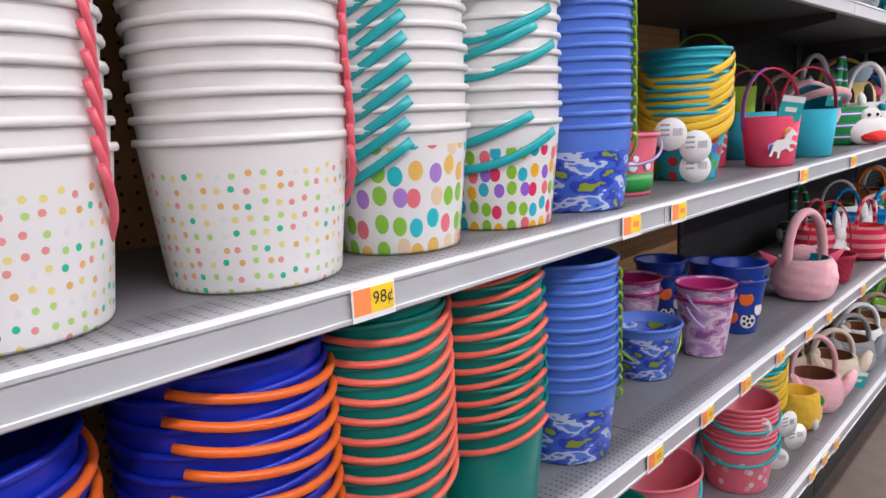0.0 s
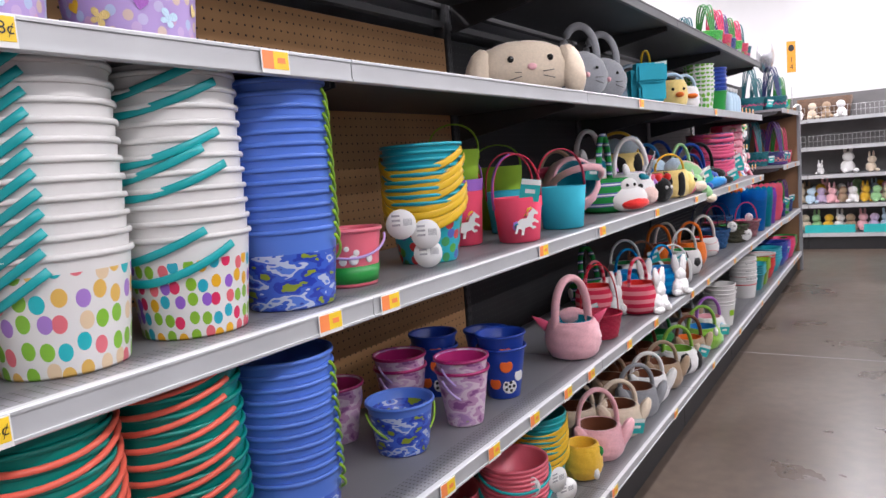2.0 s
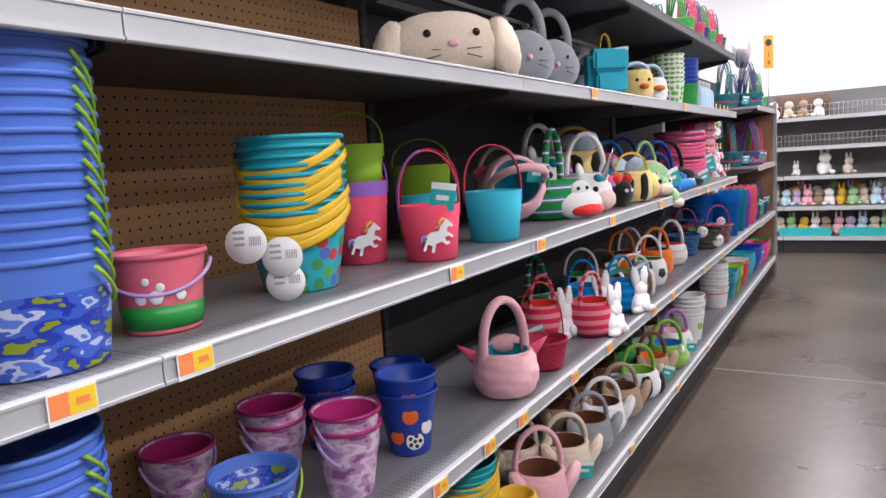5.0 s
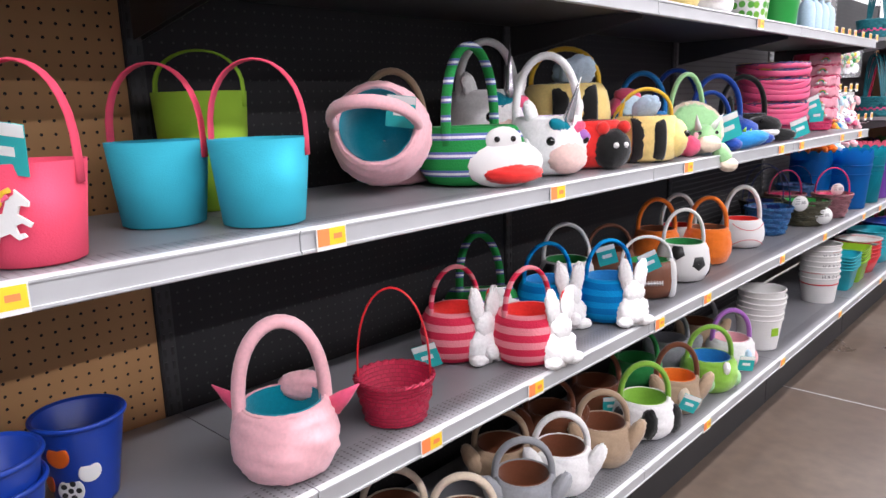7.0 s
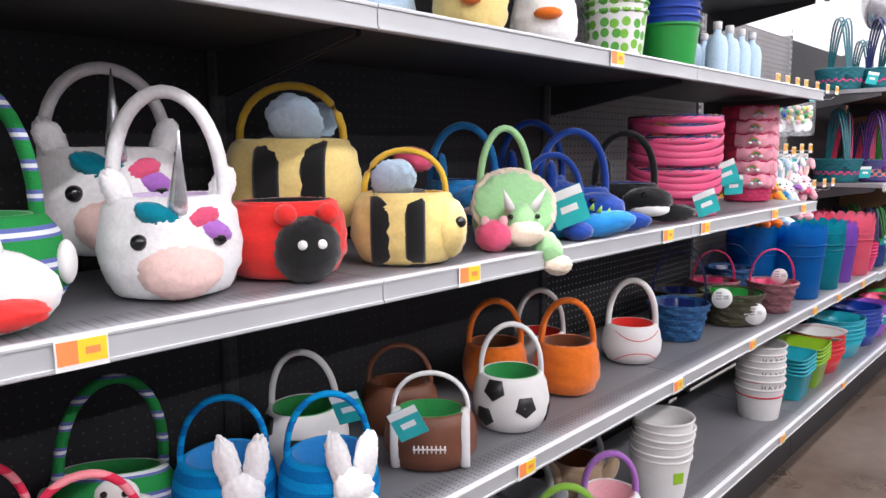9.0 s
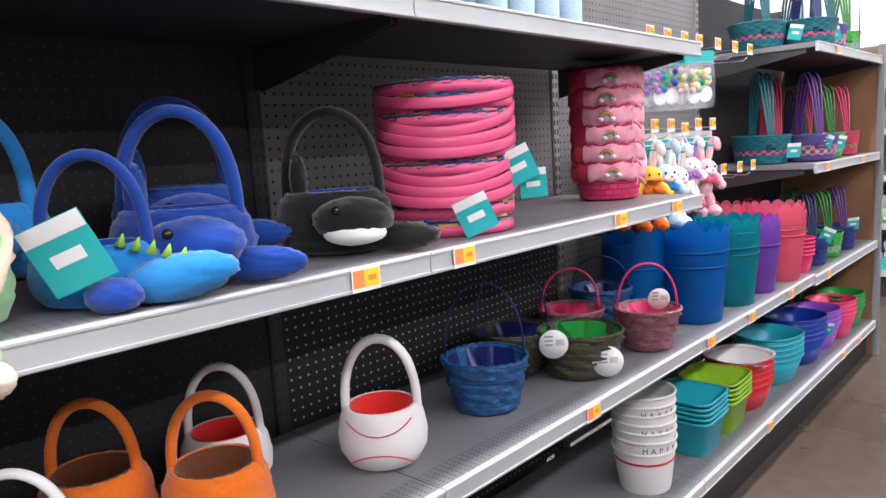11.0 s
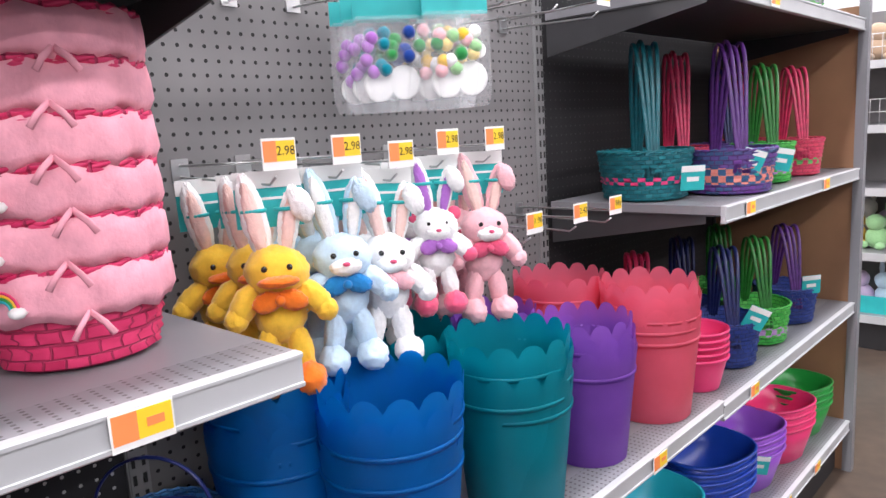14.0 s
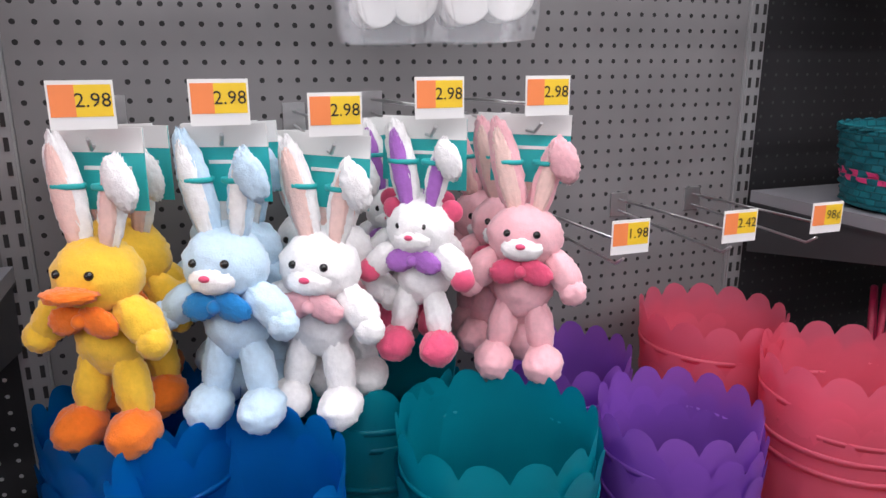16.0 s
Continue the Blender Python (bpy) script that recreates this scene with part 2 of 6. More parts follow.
M = {
    "floor": concrete(),
    "shelf": plain("grey_enamel", (0.24, 0.24, 0.255), 0.38, 0.15, 0.06, 4, 0.04, 90),
    "channel": plain("price_channel", (0.50, 0.51, 0.52), 0.35, 0.1, 0.06, 6, 0.03, 90),
    "slots": perforated("slotted_enamel", (0.24, 0.24, 0.255), 0.010, 0.26, "XY", 0.4, (1, 1.6), 0.1, 0.09),
    "peg_grey": perforated("grey_pegboard", (0.19, 0.185, 0.185), 0.0254, 0.145, "YZ", 0.6),
    # dark grey board, with the shade inside the bays put into its colour
    "peg_dark": perforated("shaded_grey_pegboard", (0.026, 0.026, 0.028), 0.0254, 0.11, "YZ", 0.6, dark=0.06),
    # pale hole colour stands for light from behind, dark ground for shade
    "peg_open": perforated("shaded_pegboard_painted_lit_holes", (0.030, 0.030, 0.032), 0.0254, 0.12, "YZ", 0.6, dark=0.5),
    "lip_dark": plain("dark_grey_lip", (0.10, 0.10, 0.105), 0.4, 0.2, 0.08, 6, 0.03, 90),
    "salmon": plastic("salmon_plastic", (0.80, 0.13, 0.17)),
    "peg_brown": perforated("hardboard_pegboard", (0.47, 0.26, 0.115), 0.0254, 0.12, "YZ", 0.6),
    "black": plain("black_steel", (0.022, 0.022, 0.024), 0.5, 0.2, 0.1, 8, 0.05),
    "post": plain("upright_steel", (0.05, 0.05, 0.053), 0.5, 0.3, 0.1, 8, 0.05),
    "post_light": plain("grey_upright", (0.30, 0.30, 0.30), 0.5, 0.3, 0.1, 8, 0.05),
    "endpanel": plain("end_panel_laminate", (0.30, 0.16, 0.085), 0.5, 0, 0.15, 5, 0.05),
    "wall": plain("painted_block_wall", (0.80, 0.80, 0.81), 0.8, 0, 0.03, 1.2, 0.1, 40),
    "deck": plain("roof_deck_white", (0.72, 0.73, 0.74), 0.6, 0, 0.05, 1, 0),
    "truss": plain("truss_white", (0.66, 0.67, 0.69), 0.5, 0, 0.05, 3, 0),
    "wire": plain("zinc_wire", (0.55, 0.55, 0.55), 0.3, 0.9, 0.05, 8, 0),
    "white": plastic("white_plastic", WHITE),
    "paper": plain("white_card", (0.80, 0.80, 0.78), 0.6, 0, 0.03, 20, 0.02),
    "tag_teal": plain("teal_card", (0.02, 0.42, 0.42), 0.5, 0, 0.05, 20, 0.02),
    "tag_yellow": plain("yellow_card", (0.90, 0.60, 0.03), 0.5, 0, 0.05, 20, 0.02),
    "tag_orange": plain("orange_card", (0.90, 0.26, 0.08), 0.5, 0, 0.05, 20, 0.02),
    "ink": plain("black_ink", (0.02, 0.02, 0.02), 0.4, 0, 0.0, 20, 0),
    "ink_grey": plain("grey_print", (0.35, 0.35, 0.36), 0.6, 0, 0.1, 60, 0),
    "clear": clear("clear_bag_film"),
    "eye": plain("glossy_black_bead", (0.01, 0.01, 0.01), 0.08, 0, 0, 10, 0),
    "silver": plain("silver_cloth", (0.65, 0.65, 0.68), 0.25, 0.8, 0.15, 60, 0.3),
}
COL = {
    "cobalt": (0.008, 0.026, 0.44), "green_teal": (0.0, 0.24, 0.20), "sky": (0.10, 0.22, 0.72), "lilac": (0.52, 0.38, 0.72),
    "pink": (0.80, 0.10, 0.24), "rose": (0.80, 0.16, 0.22), "aqua": (0.02, 0.42, 0.52), "turq": (0.01, 0.42, 0.44), "orange": (0.85, 0.15, 0.02),
    "coral": (0.85, 0.15, 0.10), "yellow": (0.88, 0.55, 0.03), "purple": (0.24, 0.05, 0.45), "lime": (0.30, 0.55, 0.03), "hot": (0.75, 0.04, 0.17),
    "navy": (0.01, 0.02, 0.12), "green": (0.02, 0.30, 0.05), "red": (0.65, 0.02, 0.03), "violet": (0.30, 0.09, 0.55), "magenta": (0.42, 0.02, 0.15),
}
for key, value in COL.items():
    M[key] = plastic(key + "_plastic", value)
for key, value in {"f_white": (0.89, 0.88, 0.87), "f_cream": (0.74, 0.62, 0.48), "f_grey": (0.30, 0.31, 0.33), "f_pink": (0.86, 0.47, 0.51), "f_peach": (0.86, 0.60, 0.54), "f_yellow": (0.85, 0.52, 0.05), "f_black": (0.012, 0.012, 0.012),
                   "f_blue": (0.02, 0.22, 0.55), "f_pale": (0.56, 0.74, 0.88), "f_orange": (0.85, 0.19, 0.02), "f_brown": (0.17, 0.055, 0.025), "f_green": (0.03, 0.28, 0.07), "f_lime": (0.25, 0.50, 0.06),
                   "f_red": (0.78, 0.035, 0.03), "f_navy": (0.01, 0.05, 0.28), "f_tan": (0.42, 0.30, 0.20), "f_teal": (0.0, 0.22, 0.30), "f_hot": (0.75, 0.10, 0.20), "f_purple": (0.42, 0.16, 0.55),
                   "f_bee": (0.85, 0.66, 0.25), "f_mint": (0.34, 0.62, 0.30), "f_lilac": (0.62, 0.50, 0.70)}.items():
    M[key] = fur(key + "_plush", value)
for key, value in {"b_blue": (0.0, 0.20, 0.62), "b_teal": (0.0, 0.33, 0.42), "b_purple": (0.33, 0.12, 0.60), "b_pink": (0.85, 0.10, 0.22), "b_rose": (0.88, 0.18, 0.28)}.items():
    M[key] = film(key + "_film", value)
for key, value in {"h_aqua": (0.0, 0.08, 0.10), "h_purple": (0.075, 0.015, 0.15), "h_green": (0.015, 0.16, 0.02), "h_hot": (0.50, 0.025, 0.09), "h_navy": (0.008, 0.015, 0.09)}.items():
    M[key] = plain(key[2:] + "_dyed_splint", value, 0.45, 0, 0.25, 60, 0.3, 220)
M["marker"] = plain("marker_orange_card", (0.90, 0.36, 0.03), 0.5, 0, 0.05, 20, 0.02)
PASTEL = [(0.80, 0.18, 0.22), (0.02, 0.50, 0.55), (0.80, 0.50, 0.12), (0.25, 0.55, 0.05), (0.40, 0.22, 0.62), (0.80, 0.62, 0.40)]
M["dots"] = spotted("confetti_dot_print", WHITE, [(0.80, 0.30, 0.28), (0.02, 0.52, 0.30), (0.80, 0.70, 0.25), (0.45, 0.70, 0.20), (0.80, 0.45, 0.15), (0.74, 0.76, 0.74)], 0.0155, 0.22, 0.11, 0.135, 0.35)
M["eggs"] = spotted("easter_egg_print", WHITE, PASTEL, 0.027, 0.38, 0.10, 0.14, 0.4, 0.8)
M["eggs_bright"] = spotted("bright_egg_print", WHITE, [(0.75, 0.03, 0.12), (0.02, 0.42, 0.55), (0.85, 0.45, 0.02), (0.25, 0.50, 0.03), (0.30, 0.12, 0.60), (0.80, 0.15, 0.18)], 0.022, 0.39, 0.10, 0.125, 0.4, 0.8)
M["butterfly"] = spotted("butterfly_ground_print", COL["lilac"], [(0.70, 0.45, 0.66), (0.60, 0.55, 0.80), (0.74, 0.58, 0.50), (0.50, 0.60, 0.82), (0.62, 0.46, 0.74)], 0.026, 0.3, 0.1, 0.125, 0.9)
CAMO = [(0.28, 0.35, 0.02), (0.02, 0.05, 0.45), (0.05, 0.13, 0.62), (0.55, 0.62, 0.80), (0.10, 0.22, 0.72), (0.02, 0.04, 0.40)]
M["camo"] = camo("blue_camouflage_print", COL["sky"], CAMO, 0.09, 26, 0.105)
M["tiedye"] = camo("tie_dye_print", (0.5, 0.3, 0.5), [(0.30, 0.10, 0.30), (0.55, 0.30, 0.50), (0.75, 0.60, 0.70), (0.62, 0.40, 0.60), (0.45, 0.25, 0.50), (0.35, 0.40, 0.20)], 0.08, 18, 1)
M["garden"] = spotted("garden_print", COL["aqua"], [(0.10, 0.40, 0.05), (0.05, 0.30, 0.10), (0.60, 0.05, 0.05), (0.10, 0.15, 0.50)], 0.03, 0.4, 0.08, 0.12, 0.9)
M["hopper"] = spotted("pink_print", COL["rose"], [(0.80, 0.65, 0.68), (0.75, 0.15, 0.22), (0.80, 0.40, 0.45)], 0.03, 0.3, 0.1, 0.12, 0.9)
M["sport"] = plastic("royal_blue_plastic", (0.01, 0.05, 0.36))
M["red_stripe"] = striped("red_pink_stripe_knit", [(0, (0.68, 0.03, 0.08)), (0.5, (0.80, 0.26, 0.30))], 0.036)
M["blue_stripe"] = striped("blue_stripe_knit", [(0, (0.0, 0.16, 0.45)), (0.5, (0.0, 0.28, 0.62))], 0.036)
M["green_stripe"] = striped("green_white_stripe_knit", [(0, (0.02, 0.26, 0.06)), (0.62, (0.12, 0.15, 0.4)), (0.72, (0.75, 0.78, 0.8)), (0.86, (0.12, 0.15, 0.4))], 0.042)
M["bee_stripe"] = M["f_bee"]
M["w_pink"] = woven("pink_weave", [(0.72, 0.04, 0.15), (0.60, 0.02, 0.11)], 0.11, 0.017)
M["w_red"] = woven("red_rope_weave", [(0.55, 0.02, 0.07), (0.42, 0.01, 0.05)], 0.08, 0.009)
M["w_teal"] = woven("teal_weave", [(0.0, 0.16, 0.19), (0.0, 0.11, 0.14)], 0.12, 0.011, band=(0.045, 0.065, (0.70, 0.05, 0.20)))
M["w_purple"] = woven("purple_weave", [(0.14, 0.03, 0.25), (0.03, 0.10, 0.22)], 0.12, 0.012, band=(0.03, 0.075, (0.75, 0.25, 0.20)))
M["w_green"] = woven("green_weave", [(0.03, 0.38, 0.05), (0.10, 0.50, 0.08)], 0.1, 0.012, band=(0.03, 0.06, (0.45, 0.25, 0.55)))
M["w_rose"] = woven("rose_weave", [(0.70, 0.06, 0.12), (0.55, 0.03, 0.10)], 0.1, 0.012, band=(0.04, 0.06, (0.1, 0.4, 0.1)))
M["w_navy"] = woven("navy_weave", [(0.01, 0.03, 0.18), (0.02, 0.05, 0.25)], 0.1, 0.012)
M["w_bamboo_pink"] = woven("pink_bamboo_weave", [(0.38, 0.16, 0.18), (0.22, 0.08, 0.10)], 0.09, 0.010)
M["w_bamboo_green"] = woven("olive_bamboo_weave", [(0.09, 0.08, 0.04), (0.05, 0.05, 0.03)], 0.1, 0.010)
M["w_bamboo_blue"] = woven("blue_bamboo_weave", [(0.03, 0.16, 0.38), (0.01, 0.06, 0.20)], 0.1, 0.012)
M["w_rainbow"] = woven("rainbow_splint_weave", [(0.03, 0.10, 0.35), (0.75, 0.45, 0.03)], 0.13, 0.03)
M["w_brown"] = woven("brown_wicker", [(0.16, 0.08, 0.04), (0.10, 0.05, 0.025)], 0.15, 0.012)
M["liner_pink"] = plain("pink_cloth_liner", (0.84, 0.37, 0.45), 0.9, 0, 0.12, 30, 0.5, 160)
M["liner_red"] = plain("red_cloth_liner", (0.60, 0.03, 0.08), 0.9, 0, 0.12, 30, 0.5, 160)
M["fabric_aqua"] = plain("aqua_canvas", (0.03, 0.42, 0.55), 0.9, 0, 0.06, 12, 0.3, 400)
M["fabric_pink"] = plain("coral_felt", (0.80, 0.07, 0.14), 0.9, 0, 0.06, 12, 0.3, 400)
M["fabric_lime"] = plain("lime_felt", (0.28, 0.48, 0.03), 0.9, 0, 0.06, 12, 0.3, 400)
M["fabric_purple"] = plain("purple_felt", (0.30, 0.12, 0.48), 0.9, 0, 0.06, 12, 0.3, 400)
M["leather"] = plain("brown_leatherette", (0.17, 0.06, 0.03), 0.5, 0, 0.15, 20, 0.3, 120)
M["white_felt"] = plain("white_felt", (0.80, 0.79, 0.77), 0.9, 0, 0.04, 12, 0.2, 300)


# ---- shapes ----
TUFTS = random.Random(5)


def is_plush(mat):
    return isinstance(mat, str) and mat.startswith("f_")


def bm_new():
    return bmesh.new()


def add_lathe(bm, profile, seg=28, sx=1.0, sy=1.0, at=(0, 0, 0), wob=0.0, mat=0, power=2.0, bottom=False):
    """Turn a profile of (radius, z) round the z axis; power over 2 squares the outline."""
    rings = []
    for k, (r, z) in enumerate(profile):
        ring = []
        for i in range(seg):
            a = 2 * math.pi * i / seg
            c, s = math.cos(a), math.sin(a)
            q = (abs(c) ** power + abs(s) ** power) ** (-1 / power)
            w = 1 + wob * math.sin(3 * a + k * 1.7) + wob * 0.7 * math.sin(7 * a + k)
            ring.append(bm.verts.new((at[0] + r * q * c * sx * w, at[1] + r * q * s * sy * w, at[2] + z)))
        rings.append(ring)
    for a, b in zip(rings, rings[1:]):
        for i in range(seg):
            f = bm.faces.new((a[i], a[(i + 1) % seg], b[(i + 1) % seg], b[i]))
            f.smooth, f.material_index = True, mat
    if profile[-1][0] > 0.016 and not bottom:
        a, b = rings[-1], rings[0]
        for i in range(seg):
            f = bm.faces.new((a[i], a[(i + 1) % seg], b[(i + 1) % seg], b[i]))
            f.smooth, f.material_index = True, mat
        return rings
    for ring, flip in ((rings[0], True),) if bottom else ((rings[0], True), (rings[-1], False)):
        f = bm.faces.new(ring[::-1] if flip else ring)
        f.material_index = mat
    return rings


def add_ball(bm, at, r, sc=(1, 1, 1), rot=None, seg=18, lump=0.0, mat=0, pile=0.0):
    res = bmesh.ops.create_uvsphere(bm, u_segments=seg, v_segments=max(8, seg * 2 // 3), radius=r)
    m = Matrix.Translation(at) @ (rot.to_4x4() if rot else Matrix()) @ Matrix.Diagonal((*sc, 1))
    for v in res["verts"]:
        if lump:
            v.co += v.co.normalized() * lump * r * noise.noise(v.co * (2.5 / r) + Vector(at) * 9)
        if pile:
            v.co += v.co.normalized() * TUFTS.uniform(-0.4, 1) * pile / max(0.3, min(sc))
        v.co = m @ v.co
    for f in {f for v in res["verts"] for f in v.link_faces}:
        f.smooth, f.material_index = True, mat


def add_tube(bm, pts, ra, rb=None, seg=8, mat=0, flat=None, closed=False):
    """A tube of half-sizes ra, rb along points; flat: the direction that ra points along."""
    rb = rb or ra
    pts = [Vector(p) for p in pts]
    rings = []
    n = len(pts)
    for i, p in enumerate(pts):
        t = (pts[(i + 1) % n] - pts[i - 1]) if closed else (pts[min(i + 1, n - 1)] - pts[max(i - 1, 0)])
        t.normalize()
        ref = Vector(flat) if flat else (Vector((0, 0, 1)) if abs(t.z) < 0.9 else Vector((1, 0, 0)))
        u = (ref - ref.dot(t) * t)
        u = u.normalized() if u.length > 1e-4 else t.orthogonal().normalized()
        w = t.cross(u)
        rings.append([bm.verts.new(p + u * ra * math.cos(2 * math.pi * k / seg) + w * rb * math.sin(2 * math.pi * k / seg)) for k in range(seg)])
    pairs = list(zip(rings, rings[1:])) + ([(rings[-1], rings[0])] if closed else [])
    for a, b in pairs:
        for k in range(seg):
            f = bm.faces.new((a[k], a[(k + 1) % seg], b[(k + 1) % seg], b[k]))
            f.smooth, f.material_index = True, mat
    if not closed:
        bm.faces.new(rings[0][::-1]).material_index = mat
        bm.faces.new(rings[-1]).material_index = mat


def add_box(bm, lo, hi, bev=0.0, mat=0, m=None):
    res = bmesh.ops.create_cube(bm, size=1)
    vs = res["verts"]
    for v in vs:
        v.co = Vector([lo[i] + (v.co[i] + 0.5) * (hi[i] - lo[i]) for i in range(3)])
        if m:
            v.co = m @ v.co
    fs = {f for v in vs for f in v.link_faces}
    for f in fs:
        f.material_index = mat
    if bev:
        bmesh.ops.bevel(bm, geom=list({e for f in fs for e in f.edges}), offset=bev, segments=2, affect="EDGES")


def part(name, bm, mats, parent=None, label="", m=None):
    """Link a bmesh as one mesh object, under parent where given."""
    bmesh.ops.recalc_face_normals(bm, faces=bm.faces)
    me = bpy.data.meshes.new(name)
    bm.to_mesh(me)
    bm.free()
    for k in (mats if isinstance(mats, (list, tuple)) else [mats]):
        me.materials.append(M[k] if isinstance(k, str) else k)
    ob = new(name, me)
    if parent:
        ob.parent = parent
    if m:
        ob.matrix_basis = m
    if label:
        ob["label"] = label
    return ob


def box_part(name, lo, hi, mat, parent=None, bev=0.0, label=""):
    bm = bm_new()
    add_box(bm, lo, hi, bev)
    return part(name, bm, mat, parent, label)


def thing(name, label, category, group="", m=None, kind=""):
    ob = new(name)
    ob.empty_display_size = 0.05
    if m:
        ob.matrix_basis = m
    return tagged(ob, label, category, group, kind)


def put(ob, x, y, z, rz=0, rx=0, ry=0):
    ob.matrix_basis = pose(x, y, z, rx, ry, rz)
    return ob


TEXTS = {}


def text_mesh(s, size):
    """Flat lettering in the built-in font, as a mesh centred at the origin."""
    key = (s, size)
    if key not in TEXTS:
        cu = bpy.data.curves.new("lettering", "FONT")
        cu.body, cu.size, cu.align_x, cu.align_y = s, size, "CENTER", "CENTER"
        cu.resolution_u = 2
        tmp = bpy.data.objects.new("lettering", cu)
        scene.collection.objects.link(tmp)
        me = bpy.data.meshes.new_from_object(tmp.evaluated_get(bpy.context.evaluated_depsgraph_get()))
        bpy.data.objects.remove(tmp)
        me.materials.clear()
        me.materials.append(M["ink"])
        TEXTS[key] = me
    return TEXTS[key]


def arch(w, h, n=18, base=0.0, lean=0.0):
    """Points of a handle's arch in the xz plane, w wide and h high."""
    return [(w * math.cos(math.pi * (1 - k / n)), lean * math.sin(math.pi * k / n), base + h * math.sin(math.pi * k / n) ** 0.8) for k in range(n + 1)]


# ---- the hall ----
def slab(name, lo, hi, mat, label="", bev=0.0):
    return tagged(box_part(name, lo, hi, mat, None, bev), label, "", "", "structure")


slab("floor", (-13, -9, -0.2), (24, 16.3, 0), "floor", "worn sealed brown concrete floor")
slab("wall_north", (-13.3, 16, 0), (24.3, 16.3, 7.6), "wall", "plain white painted wall")
slab("wall_south", (-13.3, -9.3, 0), (24.3, -9, 7.6), "wall", "plain white painted wall")
slab("wall_west", (-13.3, -9, 0), (-13, 16, 7.6), "wall", "plain white painted wall")
slab("wall_east", (24, -9, 0), (24.3, 16, 7.6), "wall", "plain white painted wall")
slab("ceiling", (-13.3, -9.3, 7.6), (24.3, 16.3, 7.8), "deck", "white corrugated steel roof deck")
for k in range(4):
    yj = 1.4 + 5.5 * k - 3
    slab("floor_joint", (-13, yj, 0.0005), (9, yj + 0.006, 0.0012), "ink_grey", "dark saw-cut joint in the concrete")


def truss(y):
    """An open-web roof joist."""
    t = thing("roof_joist", "white painted open-web steel roof joist", "joist", "roof joists", pose(0, y, 6.5))
    for nm, z in (("bottom_chord", 0.0), ("top_chord", 1.0)):
        box_part(nm, (-13, -0.06, z), (24, 0.06, z + 0.1), "truss", t)
    bm = bm_new()
    for k in range(37):
        x = -13 + k
        add_tube(bm, [(x, 0, 0.05 if k % 2 else 1.05), (x + 1, 0, 1.05 if k % 2 else 0.05)], 0.025, seg=6)
    part("web", bm, "truss", t)


for yy in (-6, -3, 0, 3, 6, 9, 12, 15):
    truss(yy)
# a fitting for each lamp row, the added unseen rows included
for lx in (-8.2, -3.9, 0.4, 4.7, 9.0, 13.3, 17.6):
    fx = thing("strip_light", "long white ceiling strip light fitting", "ceiling light", "strip lights", pose(lx, 4, 5.5))
    box_part("housing", (-0.1, -11, 0.0), (0.1, 11, 0.09), "truss", fx)
    bm = bm_new()
    for yy in range(-10, 11, 4):
        add_tube(bm, [(0, yy, 0.09), (0, yy, 1.05)], 0.006, seg=6)
    part("hanger", bm, "wire", fx)

# ---- the shelving run ----
BAY = 1.22
Y0 = -2 * BAY
Z1, Z2, Z3, Z4, Z5 = 0.21, 0.69, 1.15, 1.605, 2.0
L3, L4, L2 = 1.175, 1.695, 0.676


def shelf_unit(y, z, depth=0.5, width=BAY, lip="channel", base=False):
    """One steel shelf: deck, slotted front strip, price channel, brackets."""
    s = thing("shelf", "grey enamelled steel shelf with a price channel", "shelf", "gondola shelves", pose(0, y, z))
    g = 0.0015
    box_part("deck", (-depth, g, -0.022), (-0.085, width - g, -0.001), "shelf", s, 0.0)
    box_part("slotted_strip", (-0.085, g, -0.022), (-0.012, width - g, -0.001), "slots", s, 0.0)
    # dark sheet added below the deck, its colour stands for the shade there
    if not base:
        box_part("underside", (-depth, g, -0.026), (-0.013, width - g, -0.0225), "post", s, 0, "thin dark sheet for the shade under the shelf")
    bm = bm_new()
    sect = [(-0.012, 0.0), (0.001, 0.0), (0.003, -0.002), (0.003, -0.006), (0.0, -0.0065), (0.0, -0.0355), (0.003, -0.036), (0.003, -0.040), (0.001, -0.042), (-0.012, -0.042)]
    ends = [[bm.verts.new((px, yy, pz)) for px, pz in sect] for yy in (g, width - g)]
    for i in range(len(sect)):
        j = (i + 1) % len(sect)
        bm.faces.new((ends[0][i], ends[0][j], ends[1][j], ends[1][i]))
    bm.faces.new(ends[0][::-1])
    bm.faces.new(ends[1])
    part("price_channel", bm, lip, s, "light grey price channel" if lip == "channel" else "dark grey front lip")
    if not base:
        for yy in (0.006, width - 0.01):
            bm = bm_new()
            vs = [bm.verts.new(p) for p in ((-depth, yy, -0.023), (-0.05, yy, -0.023), (-0.05, yy, -0.045), (-depth, yy, -0.12))]
            f = bm.faces.new(vs)
            r = bmesh.ops.extrude_face_region(bm, geom=[f])
            bmesh.ops.translate(bm, verts=[v for v in r["geom"] if isinstance(v, bmesh.types.BMVert)], vec=(0, 0.004, 0))
            part("bracket", bm, "post", s)
    return s


def back_board(y, z0, z1, mat, label, x=-0.53):
    p = slab("back_panel", (x - 0.012, y + 0.02, z0), (x, y + BAY - 0.02, z1), mat, label)
    return p


